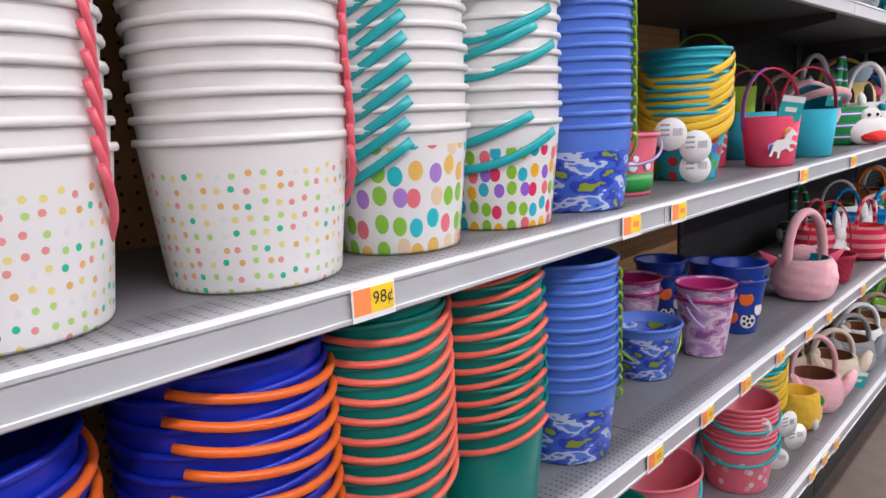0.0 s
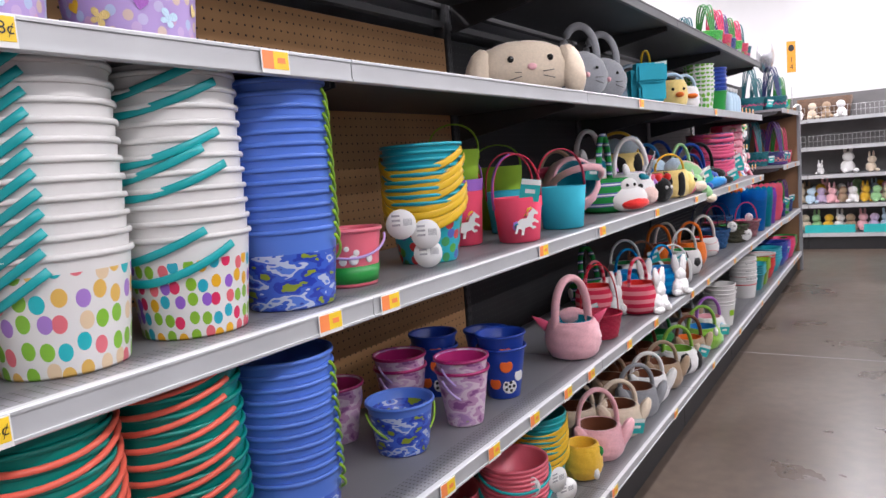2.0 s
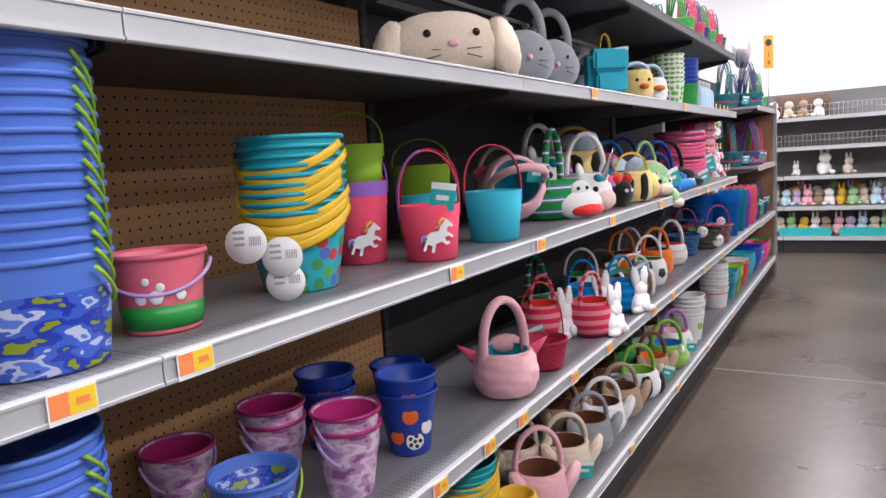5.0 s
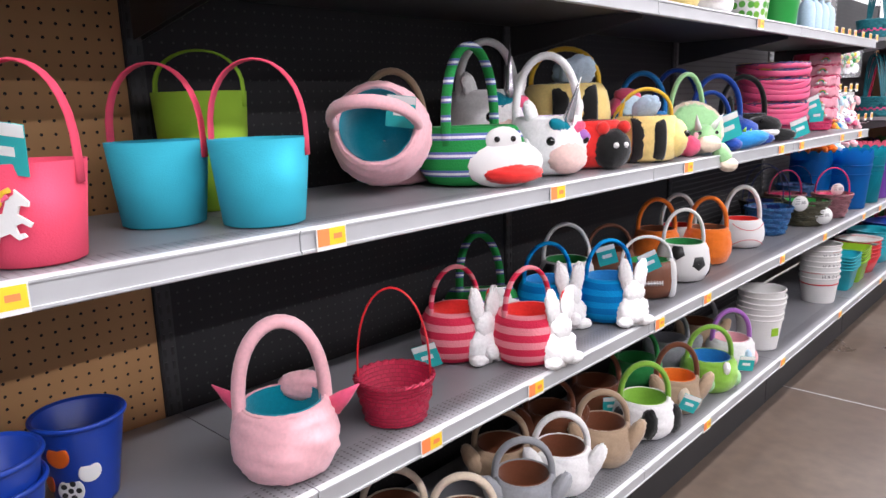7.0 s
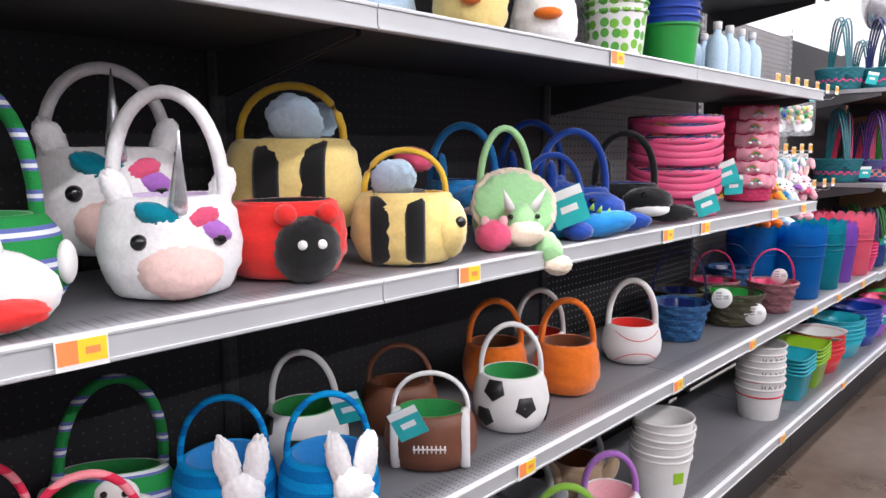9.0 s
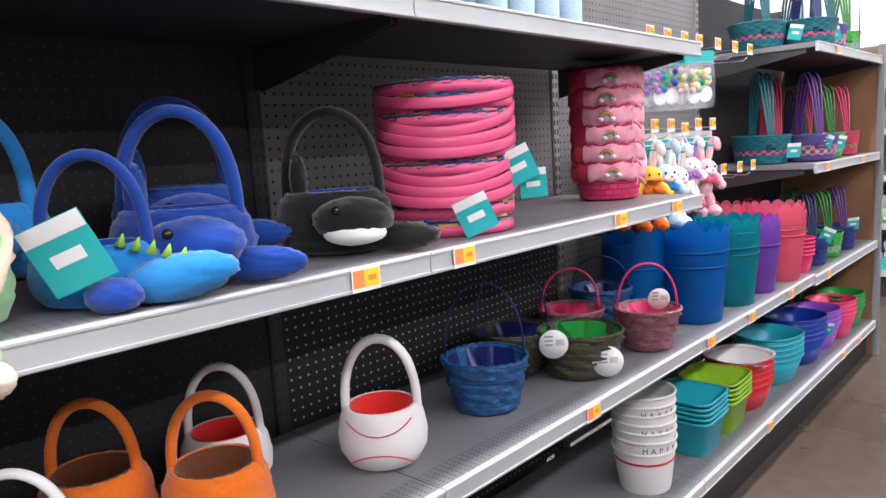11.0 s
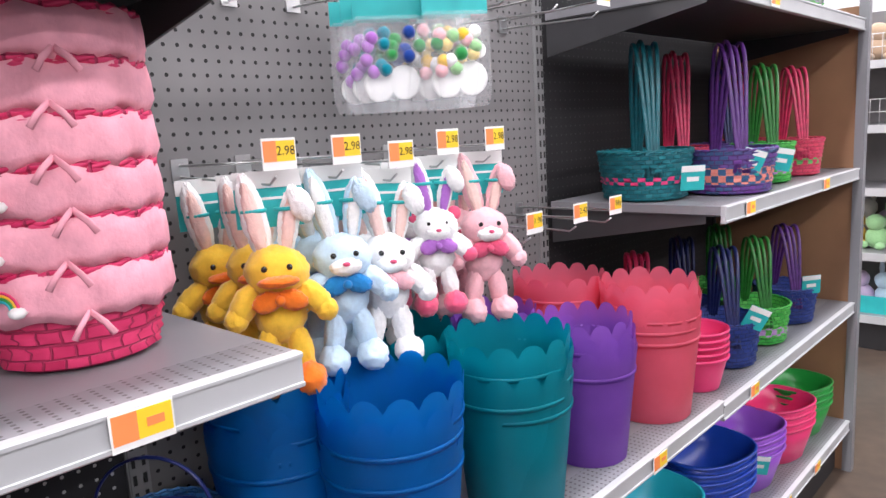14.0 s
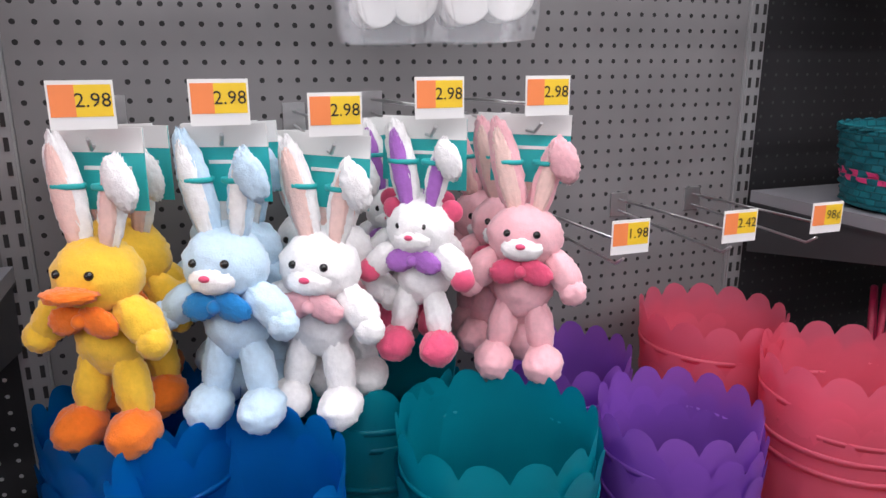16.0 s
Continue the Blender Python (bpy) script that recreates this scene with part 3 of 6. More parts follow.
def upright(y, top=2.02, mat="post"):
    """Slotted shelving post: two rows of dark slots in a steel channel."""
    u = thing("upright", "slotted steel shelving upright", "upright", "uprights", pose(0, y, 0))
    box_part("post", (-0.575, -0.019, 0), (-0.522, 0.019, top), mat, u, 0.003)
    bm = bm_new()
    for k in range(int(top / 0.032)):
        for s in (-0.009, 0.009):
            add_box(bm, (-0.5225, s - 0.003, 0.05 + k * 0.032), (-0.5205, s + 0.003, 0.068 + k * 0.032))
    part("slot_strip", bm, "ink", u)


for k in range(-2, 5):
    y = k * BAY
    peg = k == 4
    if not peg:
        for z in (Z3, Z4):
            shelf_unit(y, z)
        shelf_unit(y, Z5, lip="lip_dark")
    shelf_unit(y, Z1, base=True)
    shelf_unit(y, Z2)
shelf_unit(5 * BAY, Z1, base=True)
for z in (L2, L3, L4):
    shelf_unit(5 * BAY, z)
for k in range(-2, 7):
    upright(k * BAY, 2.02, "post_light" if k in (4, 5) else "post")
for k in range(-2, 6):
    y = k * BAY
    slab("kick_plate", (-0.06, y + 0.002, 0.0), (-0.045, y + BAY - 0.002, Z1 - 0.045), "black", "black steel kick plate under the base shelf")
    if k == 4:
        back_board(y, 0.2, 2.0, "peg_grey", "light grey perforated steel back panel")
    elif k == 3:
        back_board(y, Z3 - 0.03, 2.0, "peg_grey", "grey perforated steel back panel")
        # lower half: shade and the light through the holes are painted on
        back_board(y, 0.2, Z3 - 0.03, "peg_open", "perforated back panel darkened for shade, light in its holes painted pale")
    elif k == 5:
        back_board(y, 0.2, 2.0, "peg_dark", "dark grey perforated steel back panel, darkened further for shade")
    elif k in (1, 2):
        back_board(y, 0.2, 1.86, "peg_dark", "dark grey perforated steel back panel, darkened further for shade")
    else:
        back_board(y, 0.2, 1.86, "peg_brown", "brown hardboard pegboard back panel")
    if k < 4:
        for zz in (1.90, 1.97):
            slab("back_rail", (-0.56, y + 0.02, zz), (-0.53, y + BAY - 0.02, zz + 0.022), "black", "black steel back rail")
# unseen block added across the aisle to keep side light off the shelves
slab("opposite_run", (2.25, -9, 0), (2.9, 7.6, 2.1), "shelf", "unseen grey block across the aisle, added to hold off light")
slab("end_panel", (-0.56, 6 * BAY + 0.002, 0), (-0.02, 6 * BAY + 0.03, 1.74), "endpanel", "brown laminate end panel of the shelving")
slab("end_post", (-0.02, 6 * BAY - 0.004, 0), (0.012, 6 * BAY + 0.034, 1.76), "shelf", "grey steel corner post")
slab("back_shelving", (-1.12, Y0, 0), (-0.62, 4 * BAY, 0.2), "black", "dark base of the shelving behind")
# dark backdrop added so the gap between the rails reads as deep shade
slab("back_run_panel", (-1.14, Y0, 0), (-1.12, 4 * BAY, 2.3), "post", "dark panel added for the darkness seen past the rails")
for zz in (0.7, 1.2, 1.64, 2.02):
    slab("back_shelf", (-1.1, Y0, zz), (-0.62, 4 * BAY, zz + 0.03), "shelf", "grey shelf of the run behind")


# ---- price tags ----
def price_tag(y, z, x=0.0045, w=0.062, s=""):
    t = thing("price_tag", "orange and yellow paper shelf price tag", "price tag", "shelf price tags", pose(x, y, z - 0.0215))
    box_part("card", (0, -w / 2, -0.019), (0.0012, w / 2, 0.019), "paper", t)
    box_part("orange_block", (0.0012, -w / 2 + 0.002, -0.012), (0.0018, -w * 0.08, 0.017), "tag_orange", t)
    box_part("yellow_block", (0.0012, -w * 0.08, -0.012), (0.0018, w / 2 - 0.002, 0.017), "tag_yellow", t)
    if s:
        ob = new("price_text", text_mesh(s, 0.021))
        ob.parent, ob.matrix_basis = t, pose(0.0024, w * 0.2, 0.003, 90, 0, 90)
    else:
        box_part("printed_bar", (0.0018, w * 0.06, -0.002), (0.0022, w * 0.34, 0.007), "tag_orange", t)


for y, z, s in ((-0.64, Z4, "98¢"), (-0.2, Z4, ""), (-0.71, Z3, "98¢"), (-0.13, Z3, ""), (0.05, Z3, ""), (0.79, Z3, ""), (1.28, Z3, ""), (1.95, Z3, ""), (2.66, Z3, ""), (3.5, Z3, ""), (3.75, Z3, ""),
                (4.36, Z3, ""), (4.69, Z3, ""), (-0.3, Z2, ""), (-0.04, Z2, ""), (0.2, Z2, ""), (0.42, Z2, ""), (0.66, Z2, ""), (0.9, Z2, ""), (1.1, Z2, ""), (1.5, Z2, ""), (1.86, Z2, ""), (2.5, Z2, ""), (2.85, Z2, ""),
                (3.6, Z2, ""), (4.2, Z2, ""), (4.93, Z2, ""), (5.3, Z2, ""), (5.75, Z2, ""), (6.3, L2, ""), (0.5, Z1, ""), (0.75, Z1, ""), (1.0, Z1, ""), (1.13, Z1, ""), (1.26, Z1, ""), (2.1, Z1, ""), (2.9, Z1, ""),
                (3.7, Z1, ""), (4.6, Z1, ""), (5.5, Z1, ""), (6.6, Z1, ""), (6.9, Z1, ""), (6.25, L3, ""), (6.9, L3, ""), (6.4, L4, ""), (1.8, Z4, ""), (3.2, Z4, "")):
    price_tag(y, z, s=s)


# ---- far cross aisle shelving ----
def far_shelving(x0, x1, y, n):
    """White shelving that faces down the aisle."""
    w = (x1 - x0) / n
    slab("far_back_panel", (x0, y + 0.5, 0), (x1, y + 0.53, 1.95), "peg_grey", "grey back panel of the far shelving")
    for k in range(n):
        xa = x0 + k * w
        for z in (0.205, 0.57, 0.94, 1.29, 1.64):
            s = thing("far_shelf", "white steel shelf in the cross aisle", "shelf", "far shelves", pose(xa, y, z))
            box_part("deck", (0.004, 0.0, -0.03), (w - 0.004, 0.5, 0), "shelf", s)
            box_part("price_channel", (0.004, -0.012, -0.045), (w - 0.004, 0.0, 0.0), "channel", s)
            if z in (1.29, 1.64):
                bm = bm_new()
                for i in range(26):
                    xx = 0.02 + (w - 0.04) * i / 25
                    add_tube(bm, [(xx, 0.01, 0.0), (xx, 0.01, 0.14)], 0.0022, seg=5)
                for zz in (0.07, 0.14):
                    add_tube(bm, [(0.02, 0.01, zz), (w - 0.02, 0.01, zz)], 0.0028, seg=5)
                part("wire_front", bm, "wire", s)
        box = slab("far_kick", (xa, y + 0.02, 0), (xa + w - 0.004, y + 0.04, 0.16), "black", "black kick plate of the far shelving")


far_shelving(-1.3, 6.02, 8.95, 6)


# ---- buckets ----
def bucket(name, label, mat, rt, rb, h, handle_mat=None, turn=0, drop=-25, hr=0.0035, flat=False, group="", rim_mat=None, inner=None, power=2.0):
    """A tapered bucket: body with wall thickness, rolled rim and stiffening ring, swing handle."""
    b = thing(name, label, "bucket", group)
    bm = bm_new()
    k = 0.94
    prof = [(rb * 0.9, 0.004), (rb * 0.98, 0.0), (rb, 0.004), (rb + (rt - rb) * 0.86, h * 0.86), (rb + (rt - rb) * k, h * k), (rt, h - 0.004), (rt - 0.002, h),
            (rt - 0.004, h - 0.004), (rb - 0.003, 0.006), (0.001, 0.006)]
    add_lathe(bm, [(rb * 0.4, 0.004)] + prof, 36, power=power)
    part("body", bm, mat, b)
    bm = bm_new()
    add_lathe(bm, [(rt - 0.001, h - 0.008), (rt + 0.0035, h - 0.007), (rt + 0.0045, h - 0.003), (rt + 0.003, h + 0.001), (rt - 0.001, h + 0.001)], 36, power=power)
    part("rim", bm, rim_mat or mat, b)
    if handle_mat:
        bm = bm_new()
        n = 20
        R = rt + 0.008
        d = math.radians(drop)
        pts = []
        for i in range(n + 1):
            a = math.pi * i / n
            s = math.sin(a)
            pts.append((R * math.cos(a), -R * 1.02 * s * math.cos(d), h - 0.018 + R * 1.02 * s * math.sin(d)))
        add_tube(bm, pts, hr * (2.1 if flat else 1), hr * (0.5 if flat else 1), 8, flat=(0, 0, 1) if flat else None)
        hd = part("handle", bm, handle_mat, b, "", pose(0, 0, 0, 0, 0, turn))
    return b


def stack(proto_low, proto_up, x, y, z, n, step, lean=(0, 0), jig=0.8, base_turn=0.0):
    """Nested buckets standing in one another."""
    for i in range(n):
        src = proto_low if i == 0 else proto_up
        copy_thing(src, pose(x + lean[0] * i + random.uniform(-1, 1) * 0.0006, y + lean[1] * i, z + step * i, 0, 0, base_turn + random.uniform(-jig, jig) * 4))


PROTO = []


def proto(ob):
    """A pattern piece: placed where used by copies, then removed."""
    PROTO.append(ob)
    return ob


# the view of a bucket's front is towards +x and -y
dotL = proto(bucket("bucket", "white plastic bucket with pastel confetti dots", "dots", 0.118, 0.100, 0.165, "salmon", 214, -60, 0.004, group="confetti bucket stacks"))
dotU = proto(bucket("bucket", "plain white nested plastic bucket", "white", 0.118, 0.100, 0.165, "salmon", 214, -60, 0.004, group="confetti bucket stacks"))
for x, y, n in ((-0.155, -1.03, 12), (-0.15, -0.755, 12), (-0.155, -1.30, 12)):
    stack(dotL, dotU, x, y, Z3, n, 0.024, jig=0.5)
eggL = proto(bucket("bucket", "white plastic bucket printed with pastel eggs", "eggs", 0.103, 0.085, 0.165, "turq", -32, -34, 0.0030, True, group="egg bucket stacks"))
eggU = proto(bucket("bucket", "white nested plastic bucket with teal handle", "white", 0.103, 0.085, 0.165, "turq", -32, -34, 0.0030, True, group="egg bucket stacks"))
stack(eggL, eggU, -0.145, -0.525, Z3, 12, 0.0255, jig=0.4)
egg2L = proto(bucket("bucket", "white plastic bucket printed with bright eggs", "eggs_bright", 0.103, 0.086, 0.165, "turq", -8, -28, 0.0032, True, group="egg bucket stacks"))
egg2U = proto(bucket("bucket", "white nested plastic bucket with teal handle", "white", 0.103, 0.086, 0.165, "turq", -8, -24, 0.0032, True, group="egg bucket stacks"))
egg2V = proto(bucket("bucket", "white nested plastic bucket, handle folded behind", "white", 0.103, 0.086, 0.165, None, group="egg bucket stacks"))
for i in range(12):
    src = egg2L if i == 0 else (egg2U if i in (1, 5, 6, 7, 10, 11) else egg2V)
    copy_thing(src, pose(-0.145, -0.30, Z3 + 0.0255 * i, 0, 0, random.uniform(-16, 16)))
camL = proto(bucket("bucket", "blue plastic bucket with camouflage print", "camo", 0.098, 0.083, 0.15, "lime", 195, -40, 0.003, group="camouflage bucket stacks"))
camU = proto(bucket("bucket", "plain blue nested plastic bucket", "sky", 0.098, 0.083, 0.15, "lime", 195, -40, 0.003, group="camouflage bucket stacks"))
stack(camL, camU, -0.13, -0.085, Z3, 13, 0.0225, jig=0.4)
stack(camL, camU, -0.135, -0.13, Z2, 11, 0.0225, jig=0.4)
cobL = proto(bucket("bucket", "cobalt blue plastic bucket with orange handle", "cobalt", 0.125, 0.105, 0.19, "orange", 128, -12, 0.0058, group="cobalt bucket stacks"))
for x, y, n in ((-0.17, -1.10, 7), (-0.17, -0.81, 8), (-0.17, -1.38, 7)):
    stack(cobL, cobL, x, y, Z2, n, 0.029, jig=1.5)
gteL = proto(bucket("bucket", "green-teal plastic bucket with coral handle", "green_teal", 0.108, 0.09, 0.18, "coral", 42, -16, 0.005, group="teal bucket stacks"))
for x, y, n, tw in ((-0.15, -0.595, 10, 24), (-0.145, -0.365, 11, -30)):
    stack(gteL, gteL, x, y, Z2, n, 0.026, jig=1.5, base_turn=tw)
butL = proto(bucket("bucket", "lilac plastic bucket with butterfly print and pink handle", "butterfly", 0.105, 0.09, 0.165, "rose", 98, -28, 0.005, group="butterfly bucket stacks"))
def print_on(parent, name, mat, outline, ang, z, size, spin=0.0, r0=0.09, slope=0.0909):
    """A flat printed figure laid on a bucket's round wall; the outline is in units of size."""
    bm = bm_new()
    c, q = math.cos(spin), math.sin(spin)
    vs = []
    for u, v in outline:
        u, v = (u * c - v * q) * size, (u * q + v * c) * size
        r = r0 + slope * (z + v) + 0.0012
        a = ang + u / r
        vs.append(bm.verts.new((r * math.cos(a), r * math.sin(a), z + v)))
    mid = bm.verts.new(sum((v.co for v in vs), Vector()) / len(vs) + Vector((math.cos(ang), math.sin(ang), 0)) * 0.0006)
    for i in range(len(vs)):
        bm.faces.new((vs[i], vs[(i + 1) % len(vs)], mid))
    return part(name, bm, mat, parent)


def wing_outline(n=40):
    """A butterfly seen from above."""
    out = []
    for i in range(n):
        a = 2 * math.pi * i / n
        rr = 0.25 + 0.75 * abs(math.sin(2 * a - 0.25 * math.sin(a))) ** 0.7 * (1.0 if math.sin(a) > 0 else 0.72)
        out.append((rr * math.cos(a), rr * math.sin(a) * 0.9))
    return out


def heart_outline(n=24):
    return [(0.9 * math.sin(t) ** 3, 0.75 * math.cos(t) - 0.28 * math.cos(2 * t) - 0.1 * math.cos(3 * t)) for t in [2 * math.pi * i / n for i in range(n)]]


for i in range(15):
    fig = heart_outline() if i % 5 in (1, 3) else wing_outline()
    col = ("f_purple", "yellow", "magenta", "f_hot", "violet", "rose", "f_pale", "f_bee")[(i * 3) % 8]
    print_on(butL, "heart_print" if i % 5 in (1, 3) else "butterfly_print", col, fig, -2.1 + 0.205 * i, (0.03, 0.075, 0.105, 0.05, 0.09)[i % 5], 0.012 if i % 5 in (1, 3) else 0.0175, 0.5 * math.sin(i * 2.3))
butU = proto(bucket("bucket", "lilac nested plastic bucket with pink handle", "lilac", 0.105, 0.09, 0.165, "rose", 98, -28, 0.005, group="butterfly bucket stacks"))
for x, y in ((-0.13, -0.60), (-0.12, -0.37), (-0.13, -0.85)):
    stack(butL, butU, x, y, Z4, 10, 0.021, jig=1.5)
# buckets on the top shelf
stack(eggL, eggU, -0.16, 0.05, Z5, 6, 0.0255)
topW = proto(bucket("bucket", "white plastic bucket with teal trim", "white", 0.10, 0.085, 0.16, "turq", 30, -20, 0.004, True, group="top shelf buckets"))
stack(topW, topW, -0.18, -0.22, Z5, 6, 0.026)
topP = proto(bucket("bucket", "rose pink plastic bucket", "rose", 0.10, 0.085, 0.16, None, group="top shelf buckets"))
stack(topP, topP, -0.14, 0.36, Z5, 9, 0.02)
stack(topP, topP, -0.17, 0.62, Z5, 8, 0.02)
# loose pails on the third shelf
house = bucket("pail", "pink tin pail with green grass and white rabbit print", "rose", 0.072, 0.058, 0.125, "lilac", 45, -32, 0.003)
put(house, -0.155, 0.125, Z3, 0)
bm = bm_new()
add_lathe(bm, [(0.0592, 0.008), (0.0645, 0.045), (0.0650, 0.045), (0.0597, 0.008)], 32)
part("painted_grass", bm, "green", house, "green painted grass band")
bm = bm_new()
for a, zz, r in ((-0.75, 0.06, 0.011), (-0.65, 0.075, 0.007), (-0.2, 0.06, 0.009), (-1.1, 0.058, 0.009), (-0.95, 0.085, 0.006)):
    rr = 0.0595 + zz * 0.115
    add_ball(bm, (rr * math.cos(a), rr * math.sin(a), zz), r, (0.25, 1, 1), Matrix.Rotation(a, 3, "Z"), 10)
part("painted_rabbit", bm, "white", house, "white painted rabbits")
yelL = proto(bucket("bucket", "aqua plastic bucket with garden print and yellow handle", "garden", 0.104, 0.076, 0.16, "yellow", 20, -28, 0.0045, True, group="yellow handled bucket stack"))
yelU = proto(bucket("bucket", "aqua nested plastic bucket with yellow handle", "aqua", 0.104, 0.076, 0.16, "yellow", 20, -28, 0.0045, True, group="yellow handled bucket stack"))
stack(yelL, yelU, -0.18, 0.475, Z3, 9, 0.018, jig=3)


def round_label(x, y, z, r, rz, tilt=0):
    """A round white hang tag with printed bars."""
    t = thing("hang_tag", "round white card hang tag with a barcode", "tag", "round hang tags", pose(x, y, z, 90 + tilt, 0, rz))
    bm = bm_new()
    add_lathe(bm, [(0.001, 0), (r, 0), (r, 0.0012), (0.001, 0.0012)], 28)
    part("card", bm, "paper", t)
    for i in range(7):
        box_part("barcode_bar", (0.006 + i * 0.003, -0.004, 0.0013), (0.0075 + i * 0.003, 0.012, 0.0017), "ink_grey", t)
    for i in range(3):
        box_part("printed_line", (-r * 0.6, 0.018 - i * 0.011, 0.0013), (-0.002, 0.023 - i * 0.011, 0.0017), "ink_grey", t)


for p in ((-0.125, 0.285, 1.265, 0.036, 38), (-0.09, 0.335, 1.235, 0.036, 42), (-0.092, 0.34, 1.188, 0.035, 40), (0.02, 0.64, 1.955, 0.034, 40), (0.02, 0.72, 1.95, 0.034, 50), (0.01, 0.67, 2.03, 0.034, 45)):
    round_label(*p)


def felt_pail(name, label, mat, rt, rb, h, hm, x, y, z, rz=0, hh=0.12, flat_w=0.011, inner=None, sx=1.0):
    """A soft felt or canvas pail with an upright strap."""
    b = thing(name, label, "pail", "", pose(x, y, z, 0, 0, rz))
    bm = bm_new()
    add_lathe(bm, [(rb * 0.9, 0), (rb, 0.003), (rt, h), (rt - 0.004, h), (rb - 0.004, 0.008), (0.001, 0.008)], 32, sx)
    part("body", bm, mat, b)
    bm = bm_new()
    pts = [(p[0] * 1.0, 0, p[2]) for p in arch(rt * sx * 0.98, hh, 16, h)]
    pts = [(pts[0][0], 0, h - 0.03)] + pts + [(pts[-1][0], 0, h - 0.03)]
    add_tube(bm, pts, flat_w, 0.0025, 8, flat=(0, 1, 0))
    part("handle", bm, hm, b)
    return b


def unicorn_patch(parent, r, z, ang, k=1.0):
    """A flat white felt unicorn with a coloured mane."""
    body = [(-30, -12), (-37, -30), (-31, -31), (-25, -16), (-14, -20), (-17, -36), (-10, -36), (-5, -16), (10, -11), (20, -20), (30, -16), (27, -11), (20, -12), (17, -2), (26, 2),
            (36, -4), (39, 1), (28, 9), (22, 13), (26, 24), (37, 22), (38, 28), (28, 38), (22, 44), (21, 38), (11, 32), (4, 14), (-16, 12), (-27, 4)]
    bm = bm_new()
    lo = [bm.verts.new((r + 0.001, u * 0.001 * k, z + v * 0.001 * k)) for u, v in body]
    hi = [bm.verts.new((r + 0.005, u * 0.001 * k, z + v * 0.001 * k)) for u, v in body]
    bm.faces.new(hi)
    for i in range(len(body)):
        j = (i + 1) % len(body)
        bm.faces.new((lo[i], lo[j], hi[j], hi[i]))
    part("unicorn_patch", bm, "white_felt", parent, "white felt unicorn", pose(0, 0, 0, 0, 0, ang))
    for m, pts in (("yellow", ((18, 44), (8, 40), (2, 26), (-3, 20))), ("f_hot", ((14, 36), (3, 30), (-2, 16))), ("f_purple", ((-28, 4), (-38, 2), (-42, -10), (-36, -18))), ("f_teal", ((-27, 0), (-34, -4), (-37, -14)))):
        bm = bm_new()
        add_tube(bm, [(r + 0.006, u * 0.001 * k, z + v * 0.001 * k) for u, v in pts], 0.0036 * k, 0.0018, 6)
        part("mane_lock", bm, m, parent, "", pose(0, 0, 0, 0, 0, ang))


for x, y in ((-0.11, 0.87),):
    u = felt_pail("pail", "coral felt pail with a white unicorn and two-colour strap", "fabric_pink", 0.076, 0.062, 0.135, "fabric_pink", x, y, Z3, 40, 0.13)
    unicorn_patch(u, 0.068, 0.06, -85)
    bm = bm_new()
    add_tube(bm, [(-0.074, 0.001, 0.10)] + [(p[0] * 0.0757, 0.001, 0.135 + p[2] * 0.132) for p in arch(1, 1, 16)[:8]], 0.0125, 0.0035, 8, flat=(0, 1, 0))
    part("purple_strap", bm, "fabric_purple", u, "purple half of the strap")
for x, y, z, m, k in ((-0.27, 0.80, Z3, "fabric_pink", 1.0), (-0.27, 0.80, Z3 + 0.10, "fabric_purple", 1.05), (-0.28, 0.80, Z3 + 0.19, "fabric_lime", 1.12), (-0.39, 1.28, Z3, "fabric_lime", 1.3)):
    u = felt_pail("pail", "tall felt pail in a bright plain colour", m, 0.07 * k, 0.06 * k, (0.23 if k == 1.3 else 0.17) if z == Z3 else 0.1, m, x, y, z, 40, 0.08)
    if z == Z3 and m == "fabric_pink":
        unicorn_patch(u, 0.066, 0.06, -85)
for x, y in ((-0.12, 1.235), (-0.265, 1.125)):
    felt_pail("pail", "bright aqua canvas pail with a pink strap", "fabric_aqua", 0.085, 0.07, 0.145, "fabric_pink", x, y, Z3, 38, 0.13, 0.013)

# second shelf, metal and plastic pails
cs = bucket("pail", "small blue pail with camouflage print", "camo", 0.085, 0.066, 0.13, "lime", 60, -55, 0.003)
put(cs, -0.20, 0.315, Z2, 0)
for x, y, n in ((-0.145, 0.535, 2), (-0.33, 0.50, 2), (-0.40, 0.30, 1)):
    for i in range(n):
        b = bucket("pail", "tie-dyed lilac metal pail with magenta inside", "tiedye", 0.073, 0.05, 0.155, "lilac", 80, -60, 0.003, group="tie-dye pails", rim_mat="magenta")
        put(b, x, y, Z2 + 0.033 * i)
        bm = bm_new()
        add_lathe(bm, [(0.069, 0.150), (0.047, 0.012), (0.001, 0.012), (0.001, 0.0125), (0.0465, 0.0125), (0.0685, 0.150)], 30)
        part("lining", bm, "magenta", b, "magenta inside")
